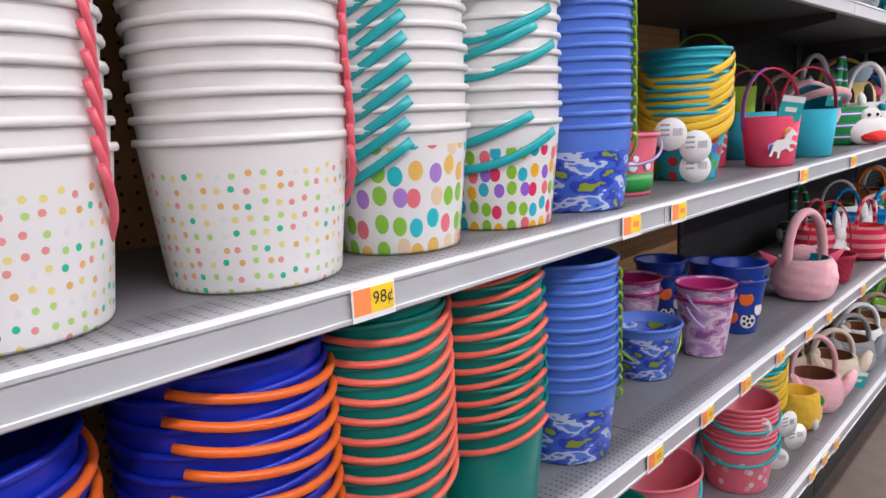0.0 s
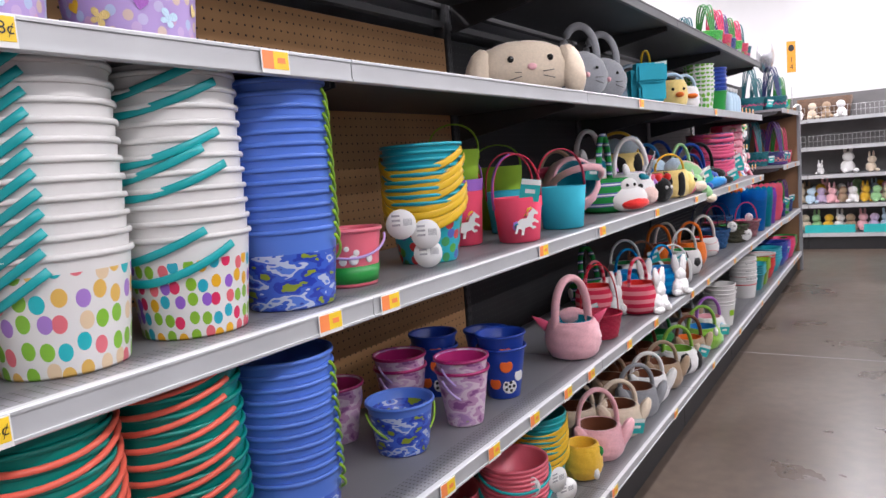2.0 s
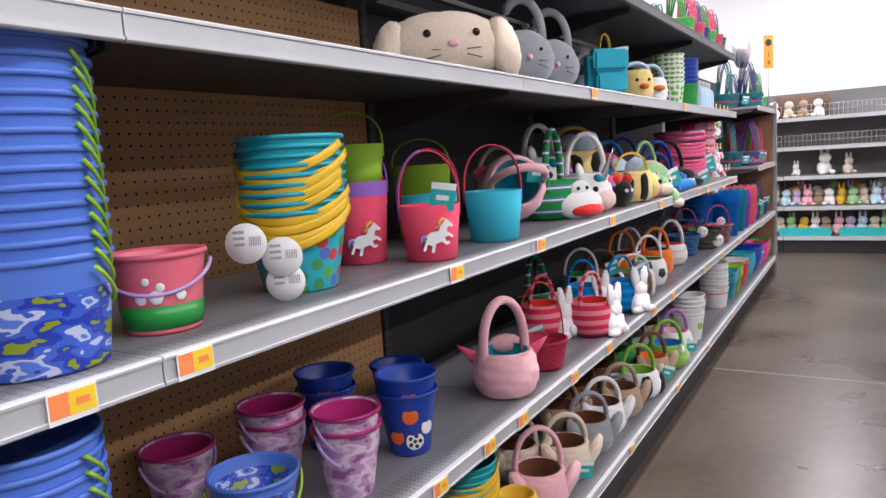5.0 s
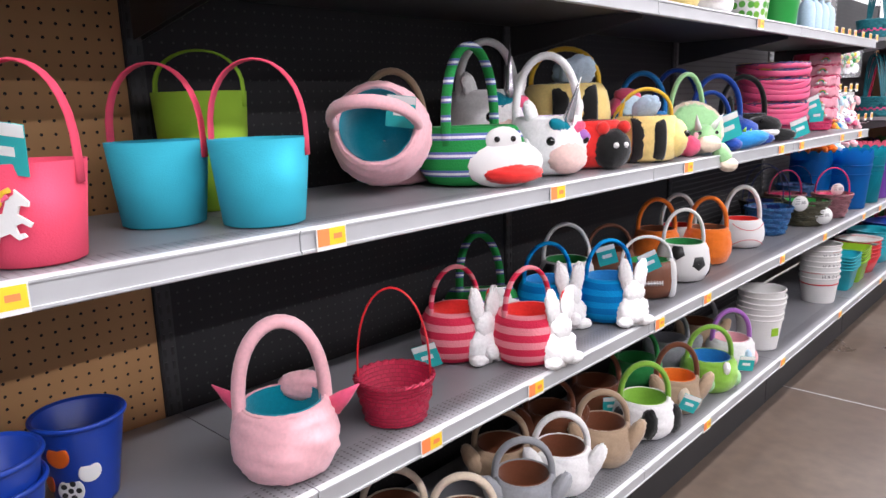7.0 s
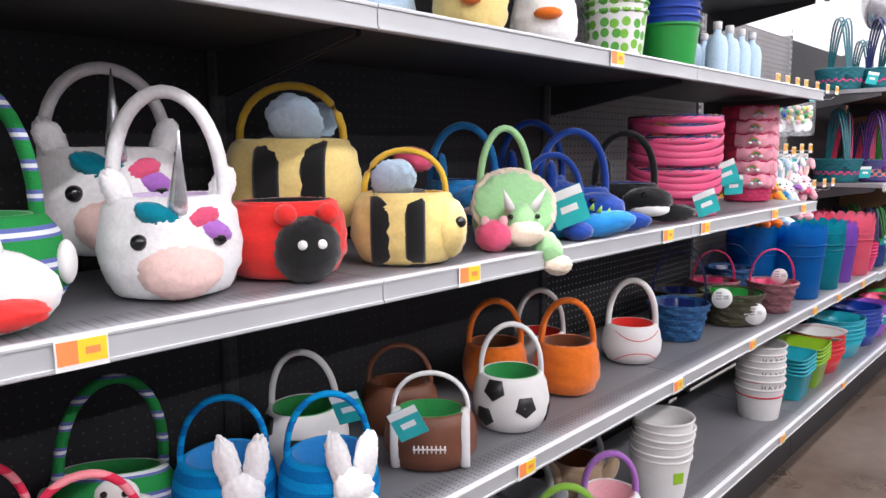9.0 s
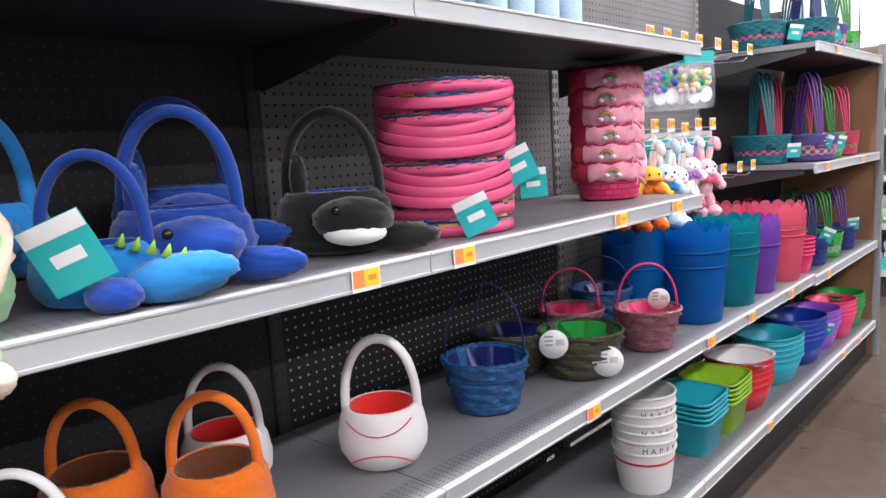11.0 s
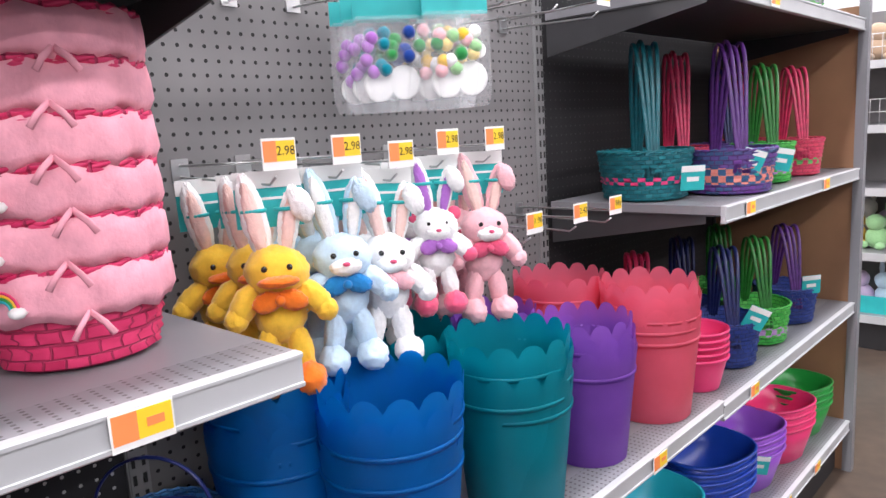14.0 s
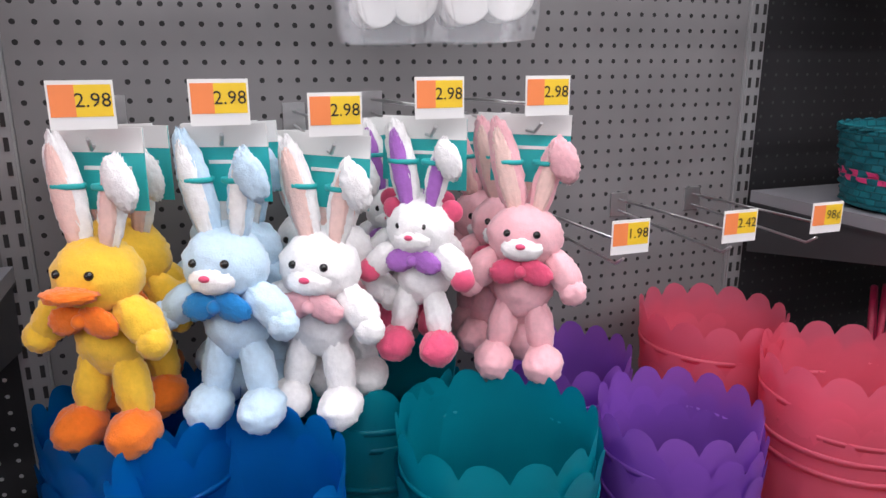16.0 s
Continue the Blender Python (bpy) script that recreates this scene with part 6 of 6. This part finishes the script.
for i, (m, x, y) in enumerate((("f_cream", -0.14, 1.75), ("f_cream", -0.30, 1.66), ("f_grey", -0.14, 2.0), ("f_white", -0.15, 2.2), ("f_tan", -0.30, 2.1), ("f_tan", -0.14, 2.42), ("f_brown", -0.33, 2.4))):
    animal("long-eared plush animal basket in soft fur", m, x, y, 45, m, "f_brown", ears=m, r=0.1, hh=0.11)
animal("black and white plush cow basket with green handle", "f_white", -0.13, 2.68, 45, "f_lime", "f_lime", (("f_black", -1.7, 0.07, 0.05), ("f_black", -0.4, 0.06, 0.05), ("f_black", -2.8, 0.06, 0.045)))
animal("tan plush bear basket", "f_tan", -0.13, 2.93, 45, "f_brown", "f_orange", (("f_cream", -1.6, 0.07, 0.04),), ears="f_tan", r=0.095)
animal("dark brown plush animal basket", "f_brown", -0.33, 2.70, 45, "f_brown", "f_brown")
animal("lime green plush frog basket with blue inside", "f_lime", -0.12, 3.20, 45, "f_lime", "f_blue", (("f_white", -1.3, 0.11, 0.025), ("f_mint", -1.9, 0.05, 0.03), ("f_mint", -0.5, 0.05, 0.03)), r=0.11)
animal("dark green plush animal basket", "f_green", -0.33, 3.0, 45, "f_green", "f_green")
animal("white plush lamb basket with purple bow", "f_white", -0.14, 3.47, 45, "f_purple", "f_pink", (("f_pale", -1.2, 0.07, 0.03), ("f_pink", -0.5, 0.05, 0.03)), r=0.1)
animal("grey plush rabbit basket", "f_grey", -0.34, 3.3, 45, "f_grey", "f_grey", ears="f_grey")
animal("grey brown plush animal basket", "f_tan", -0.34, 3.6, 45, "f_grey", "f_brown", ears="f_tan")
for y, x in ((2.80, -0.02), (3.3, -0.01), (1.62, -0.02), (2.62, -0.22)):
    hang_card(x, y, Z1 + 0.09, 40)
canW = proto(bucket("pail", "plain white canvas nested pail", "white_felt", 0.10, 0.082, 0.145, None, group="white canvas stacks"))
for i in range(6):
    copy_thing(canW, pose(-0.14 + 0.002 * i, 3.80, Z1 + 0.026 * i, random.uniform(-2, 2), 0, 20 * i))
sq = box_part("printed_square", (0, -0.018, -0.018), (0.003, 0.018, 0.018), "lime")
tagged(sq, "lime green printed patch on the white pail", "label")
sq.matrix_basis = pose(-0.055, 3.76, Z1 + 0.09, 0, 0, -28)
for i in range(7):
    b = copy_thing(canW, pose(-0.15, 4.76, Z1 + 0.03 * i, random.uniform(-2, 2), 0, 20 * i))
    bm = bm_new()
    add_lathe(bm, [(0.0955, 0.105), (0.0975, 0.105), (0.0980, 0.112), (0.0960, 0.112)], 32)
    if i % 2 == 0:
        part("printed_band", bm, "red", b, "thin red printed band")
    else:
        bm.free()
    for q, ch in enumerate("HAPPY"):
        if i in (1, 3, 5):
            tx = new("lettering", text_mesh(ch, 0.026))
            a = math.radians(-20 * i - 62 + 15 * q)
            tx.parent, tx.matrix_basis = b, pose(0.0985 * math.cos(a), 0.0985 * math.sin(a), 0.118, 83, 0, math.degrees(a) + 90)
for i in range(5):
    for nm, m, y, dz in (("bin", "aqua", 5.12, 0), ("bin", "lime", 5.36, 0)):
        b = thing("square_bin", "bright %s square nested plastic bin" % ("blue" if m == "aqua" else "green"), "bin", "square bins", pose(-0.16, y, Z1 + 0.018 * i, 0, 0, 2))
        bm = bm_new()
        add_lathe(bm, [(0.085, 0), (0.088, 0.004), (0.11, 0.13), (0.116, 0.131), (0.116, 0.126), (0.107, 0.131), (0.084, 0.008), (0.002, 0.008)], 40, power=7)
        part("body", bm, m, b)
        bm = bm_new()
        add_lathe(bm, [(0.11, 0.126), (0.118, 0.126), (0.118, 0.134), (0.108, 0.134)], 40, power=7)
        part("rim", bm, m, b)


def bowl(label, mat, x, y, n, r=0.125, h=0.11, rim=None, sx=1.15):
    for i in range(n):
        b = thing("oval_basket", label, "basket", label, pose(x, y, Z1 + 0.024 * i, 0, 0, 75))
        bm = bm_new()
        add_lathe(bm, [(r * 0.68, 0), (r * 0.72, 0.004), (r * 0.9, h * 0.6), (r, h), (r * 0.96, h), (r * 0.86, h * 0.6), (r * 0.68, 0.008), (0.002, 0.008)], 40, sx, 1, power=2.6)
        part("body", bm, mat, b)
        bm = bm_new()
        add_lathe(bm, [(r * 0.98, h - 0.006), (r * 1.03, h - 0.005), (r * 1.035, h + 0.002), (r * 0.97, h + 0.003)], 40, sx, 1, power=2.6)
        part("rim", bm, rim or mat, b)


bowl("red nested plastic basket with white inside", "red", -0.16, 5.62, 5, 0.115, 0.11)
b = thing("oval_basket", "white plastic basket with a red printed label", "basket", "", pose(-0.16, 5.62, Z1 + 0.135, 0, 0, 75))
bm = bm_new()
add_lathe(bm, [(0.08, 0), (0.083, 0.004), (0.12, 0.08), (0.124, 0.082), (0.116, 0.082), (0.08, 0.008), (0.002, 0.008)], 40, 1.15, 1, power=2.6)
part("body", bm, "white", b)
box_part("red_label", (-0.02, -0.015, 0.0095), (0.02, 0.015, 0.0105), "red", b)
hang_card(-0.07, 5.55, Z1 + 0.19, 60, 60)
bowl("cyan nested plastic oval basket", "aqua", -0.17, 6.0, 5, 0.13, 0.12)
bowl("navy nested plastic oval basket", "sport", -0.16, 6.34, 5, 0.13, 0.13)
bowl("purple nested plastic oval basket", "violet", -0.15, 6.62, 4, 0.115, 0.13)
bowl("crimson nested plastic oval basket", "hot", -0.13, 6.88, 4, 0.11, 0.13)
bowl("green nested plastic oval basket", "green", -0.14, 7.12, 4, 0.11, 0.12)
for y, m in ((6.34, "navy"), (6.6, "purple"), (6.9, "hot"), (7.1, "green"), (6.75, "green")):
    gift_basket("woven basket with tall strand handles on the base shelf", "w_navy" if m == "navy" else "w_rose" if m == "hot" else "w_green" if m == "green" else "w_purple", 0.1, 0.12, -0.37, y, Z1, m, 3, 0.22)

# ---- fourth shelf goods ----
bn = thing("plush_bag", "cream plush rabbit bag with embroidered face and floppy ears", "plush bag", "", pose(-0.17, 1.10, Z4, 0, 0, 38))
blob(bn, "body", "f_cream", (0, 0, 0.085), 0.15, (1.15, 0.5, 0.62), None, 0.03, "", 28)
for s in (-1, 1):
    blob(bn, "ear", "f_cream", (s * 0.155, -0.02, 0.075), 0.085, (0.5, 0.5, 0.95), Matrix.Rotation(-s * 0.25, 3, "Y"), 0.04)
eyes(bn, ((-0.055, -0.068, 0.112), (0.075, -0.064, 0.112)), 0.011)
blob(bn, "nose", "f_pink", (0.012, -0.078, 0.085), 0.012, (1.3, 0.5, 0.9))
bm = bm_new()
for s in (-1, 1):
    for q in (-0.006, 0.006):
        add_tube(bm, [(0.012 + s * 0.035, -0.078, 0.062 + q), (0.012 + s * 0.075, -0.066, 0.060 + q * 2.2)], 0.0014, seg=5)
part("whiskers", bm, "ink", bn, "embroidered whiskers")
for x, y, rz in ((-0.15, 1.56, 45), (-0.16, 1.82, 45)):
    g = thing("plush_bag", "grey plush cat bag with looped handle", "plush bag", "grey plush bags", pose(x, y, Z4, 0, 0, rz))
    blob(g, "body", "f_grey", (0, 0, 0.09), 0.11, (0.95, 0.55, 0.85), None, 0.03, "", 24)
    bm = bm_new()
    add_tube(bm, arch(0.07, 0.13, 18, 0.15), 0.015, 0.011, 10)
    part("handle", bm, "f_grey", g)
    blob(g, "nose", "f_pink", (0.0, -0.062, 0.09), 0.01)
    eyes(g, ((-0.04, -0.06, 0.115), (0.04, -0.06, 0.115)), 0.006)
    bm = bm_new()
    for s in (-1, 1):
        for q in (-0.008, 0.004):
            add_tube(bm, [(s * 0.03, -0.064, 0.075 + q), (s * 0.065, -0.055, 0.072 + q * 2)], 0.0014, seg=5)
    part("whiskers", bm, "ink", g)
bb = thing("plush_bag", "turquoise canvas backpack with yellow loop", "bag", "", pose(-0.13, 2.34, Z4, 0, 0, 40))
bm = bm_new()
add_box(bm, (-0.085, -0.055, 0), (0.085, 0.055, 0.2), 0.03)
part("body", bm, "fabric_aqua", bb)
bm = bm_new()
add_box(bm, (-0.075, -0.075, 0.105), (0.075, -0.05, 0.19), 0.011)
part("flap", bm, "fabric_aqua", bb)
bm = bm_new()
add_box(bm, (-0.065, -0.075, 0.015), (0.065, -0.05, 0.095), 0.011)
part("pocket", bm, "fabric_aqua", bb)
bm = bm_new()
add_tube(bm, arch(0.022, 0.07, 10, 0.19), 0.012, 0.003, 8, flat=(0, 1, 0))
part("loop", bm, "yellow", bb, "yellow carrying loop")
hang_card(-0.065, 2.36, Z4 + 0.17, 40)
ch = soft_basket("yellow plush chick bag with orange beak", "f_bee", 0.08, 0.15, -0.14, 2.83, Z4, 42, "f_pale", 0.05, "f_pale", 0.012)
blob(ch, "beak", "f_orange", (0, -0.085, 0.07), 0.022, (1, 0.9, 0.6))
eyes(ch, ((-0.03, -0.072, 0.1), (0.03, -0.072, 0.1)), 0.008)
lm = soft_basket("white plush duckling bag with orange bill", "f_white", 0.08, 0.13, -0.14, 3.10, Z4, 42, "f_pale", 0.08, "f_pale", 0.012)
blob(lm, "bill", "f_orange", (0, -0.085, 0.075), 0.026, (1.2, 0.8, 0.5))
soft_basket("pale blue soft plush basket", "f_pale", 0.1, 0.14, -0.32, 2.7, Z4, 42, "f_pale", 0.12, "f_white", 0.012)
spw = spotted("green_dot_print", WHITE, [(0.2, 0.5, 0.05), (0.1, 0.4, 0.05)], 0.03, 0.4, 0.08, 1, 0.4)
M["green_dots"] = spw
gd = proto(bucket("bucket", "white bucket with green spots", "green_dots", 0.085, 0.072, 0.13, None, group="spotted bucket stack"))
stack(gd, gd, -0.13, 3.42, Z4, 7, 0.024)
bg = proto(bucket("bucket", "royal blue nested plastic bucket", "sport", 0.088, 0.075, 0.13, None, group="blue bucket stack"))
gg = proto(bucket("bucket", "bright green plastic bucket", "green", 0.088, 0.075, 0.13, None, group="blue bucket stack"))
stack(gg, bg, -0.12, 3.72, Z4, 7, 0.024)
for i in range(12):
    b = thing("bottle", "clear plastic bottle with pale blue contents", "bottle", "pale blue bottles", pose(-0.08 - 0.13 * (i % 3), 3.98 + 0.1 * (i // 3), Z4))
    bm = bm_new()
    add_lathe(bm, [(0.030, 0), (0.034, 0.006), (0.035, 0.09), (0.028, 0.12), (0.012, 0.135), (0.012, 0.15)], 18)
    part("body", bm, "f_pale", b)
    bm = bm_new()
    add_lathe(bm, [(0.014, 0.146), (0.014, 0.17), (0.012, 0.172)], 14)
    part("cap", bm, "white", b)
# goods glimpsed through the back rails
for i in range(22):
    yb = 0.9 + 0.13 * i
    blob_t = thing("foil_bag", "silver foil bag on the shelf behind", "bag", "foil bags", pose(-0.78, yb, 1.67))
    blob(blob_t, "pouch", "silver", (0, 0, 0.1), 0.085, (0.5, 0.7, 1.15), None, 0.12)
# ---- top shelf goods ----
for x, y, m, hm in ((-0.16, 3.78, "w_green", "green"), (-0.15, 4.02, "w_rose", "hot"), (-0.16, 4.22, "w_navy", "purple"), (-0.15, 4.40, "w_green", "green"), (-0.14, 4.58, "w_rose", "hot"), (-0.15, 4.76, "w_teal", "aqua"), (-0.36, 4.1, "w_teal", "aqua")):
    gift_basket("bright woven gift basket with tall strand handles on the top shelf", m, 0.1, 0.11, x, y, Z5, hm, 4, 0.19)
ring = thing("wire_handle", "white hoop handle of a basket on the top shelf", "basket", "", pose(-0.2, 1.95, Z5, 0, 0, 40))
bm = bm_new()
add_tube(bm, arch(0.09, 0.17, 18, 0.0), 0.006, seg=8)
part("hoop", bm, "white", ring)
rb_ = soft_basket("rose plush rabbit basket hanging over the top shelf edge", "f_pink", 0.08, 0.1, -0.06, 0.68, Z5, 42, None, 0.1, "f_hot")
for s in (-1, 1):
    blob(rb_, "leg", "f_cream", (s * 0.03, -0.085, 0.02), 0.025, (0.8, 0.8, 1.8), None, 0.05)
# aisle marker
am = thing("aisle_marker", "orange card aisle marker numbered 14", "sign", "", pose(0.0, 6.8, 2.06, 0, 0, 35))
box_part("card", (-0.045, -0.002, 0.0), (0.045, 0.002, 0.3), "marker", am, 0.001)
for ch_, zz in (("1", 0.12), ("4", 0.05)):
    tx = new("lettering", text_mesh(ch_, 0.07))
    tx.parent, tx.matrix_basis = am, pose(0, -0.0032, zz, 90, 0, 0)
bm = bm_new()
add_ball(bm, (0, -0.003, 0.235), 0.03, (1, 0.05, 1.1), None, 16)
part("printed_mark", bm, "ink", am)
bm = bm_new()
add_tube(bm, [(0, 0.003, -0.365), (0, 0.003, 0.0)], 0.004, seg=6)
part("stem", bm, "wire", am)
mir = thing("foil_balloon", "round silver foil balloon above the shelving", "balloon", "", pose(-0.2, 6.55, 2.2))
blob(mir, "balloon", "silver", (0, 0, 0.02), 0.16, (0.5, 1, 1), None, 0.04, "", 24)
bm = bm_new()
add_tube(bm, [(0, 0, -0.14), (0.0, 0.0, -0.5)], 0.004, seg=6)
part("stem", bm, "wire", mir)

# ---- toys on the far shelves ----
FAR_MATS = ["f_white", "f_cream", "f_pink", "f_yellow", "f_pale", "f_tan", "f_mint", "f_lilac"]


def far_toy(x, y, z, m, k=1.0, ears=True):
    t = thing("plush_toy", "small seated pastel plush animal on a far shelf", "plush toy", "far plush toys", pose(x, y, z, 0, 0, random.uniform(-40, 40)))
    blob(t, "torso", m, (0, 0, 0.055 * k), 0.055 * k, (1, 0.9, 1), None, 0.1, "", 12)
    blob(t, "head", m, (0, -0.02, 0.135 * k), 0.045 * k, (1, 0.95, 0.95), None, 0.08, "", 12)
    for s in (-1, 1):
        blob(t, "foot", m, (s * 0.04 * k, -0.05 * k, 0.02 * k), 0.024 * k, (1, 1.2, 0.8), None, 0, "", 8)
        if ears:
            blob(t, "ear", m, (s * 0.024 * k, -0.01, 0.195 * k), 0.034 * k, (0.4, 0.3, 1.1), None, 0, "", 8)


for i in range(22):
    far_toy(-0.55 + 0.12 * i, 9.13 + 0.05 * (i % 2), 0.57, FAR_MATS[(i * 3) % 8], 1.15, i % 3 == 0)
for i in range(18):
    far_toy(-0.5 + 0.125 * i, 9.15, 0.217, FAR_MATS[(i * 5 + 2) % 8], 1.2, i % 2 == 0)
for i in range(30):
    far_toy(-0.5 + 0.085 * i + random.uniform(-0.03, 0.03), 9.3 + 0.06 * (i % 3), 0.58 + 0.03 * (i % 2), FAR_MATS[(i * 7 + 1) % 8], random.uniform(0.9, 1.4), i % 3 == 1)
for x, m, k in ((0.35, "f_white", 1.5), (0.6, "f_cream", 1.1), (0.05, "f_white", 0.8), (1.3, "f_white", 1.0), (1.5, "f_pale", 0.9)):
    far_toy(x, 9.15, 0.94, m, k)
for i in range(5):
    far_toy(-0.35 + 0.16 * i, 9.13, 1.64, ("f_tan", "f_white", "f_cream")[i % 3], 1.2, False)
for x in (0.75, 1.35, 2.0):
    c = thing("display_tray", "teal card display tray of plush toys", "tray", "teal trays", pose(x - 1.2, 9.01, 0.205))
    box_part("front", (-0.28, -0.01, 0), (0.28, 0.0, 0.1), "tag_teal", c)
    box_part("base", (-0.28, 0.0, 0), (0.28, 0.36, 0.012), "tag_teal", c)
cr = thing("crate", "brown wicker crate on the far top shelf", "crate", "", pose(0.1, 9.25, 1.64))
bm = bm_new()
add_lathe(bm, [(0.2, 0), (0.21, 0.01), (0.24, 0.26), (0.22, 0.26), (0.19, 0.02), (0.002, 0.02)], 40, 1.3, 0.7, power=6)
part("body", bm, "w_brown", cr)


for pattern in PROTO:
    for ob in (*pattern.children_recursive, pattern):
        bpy.data.objects.remove(ob)
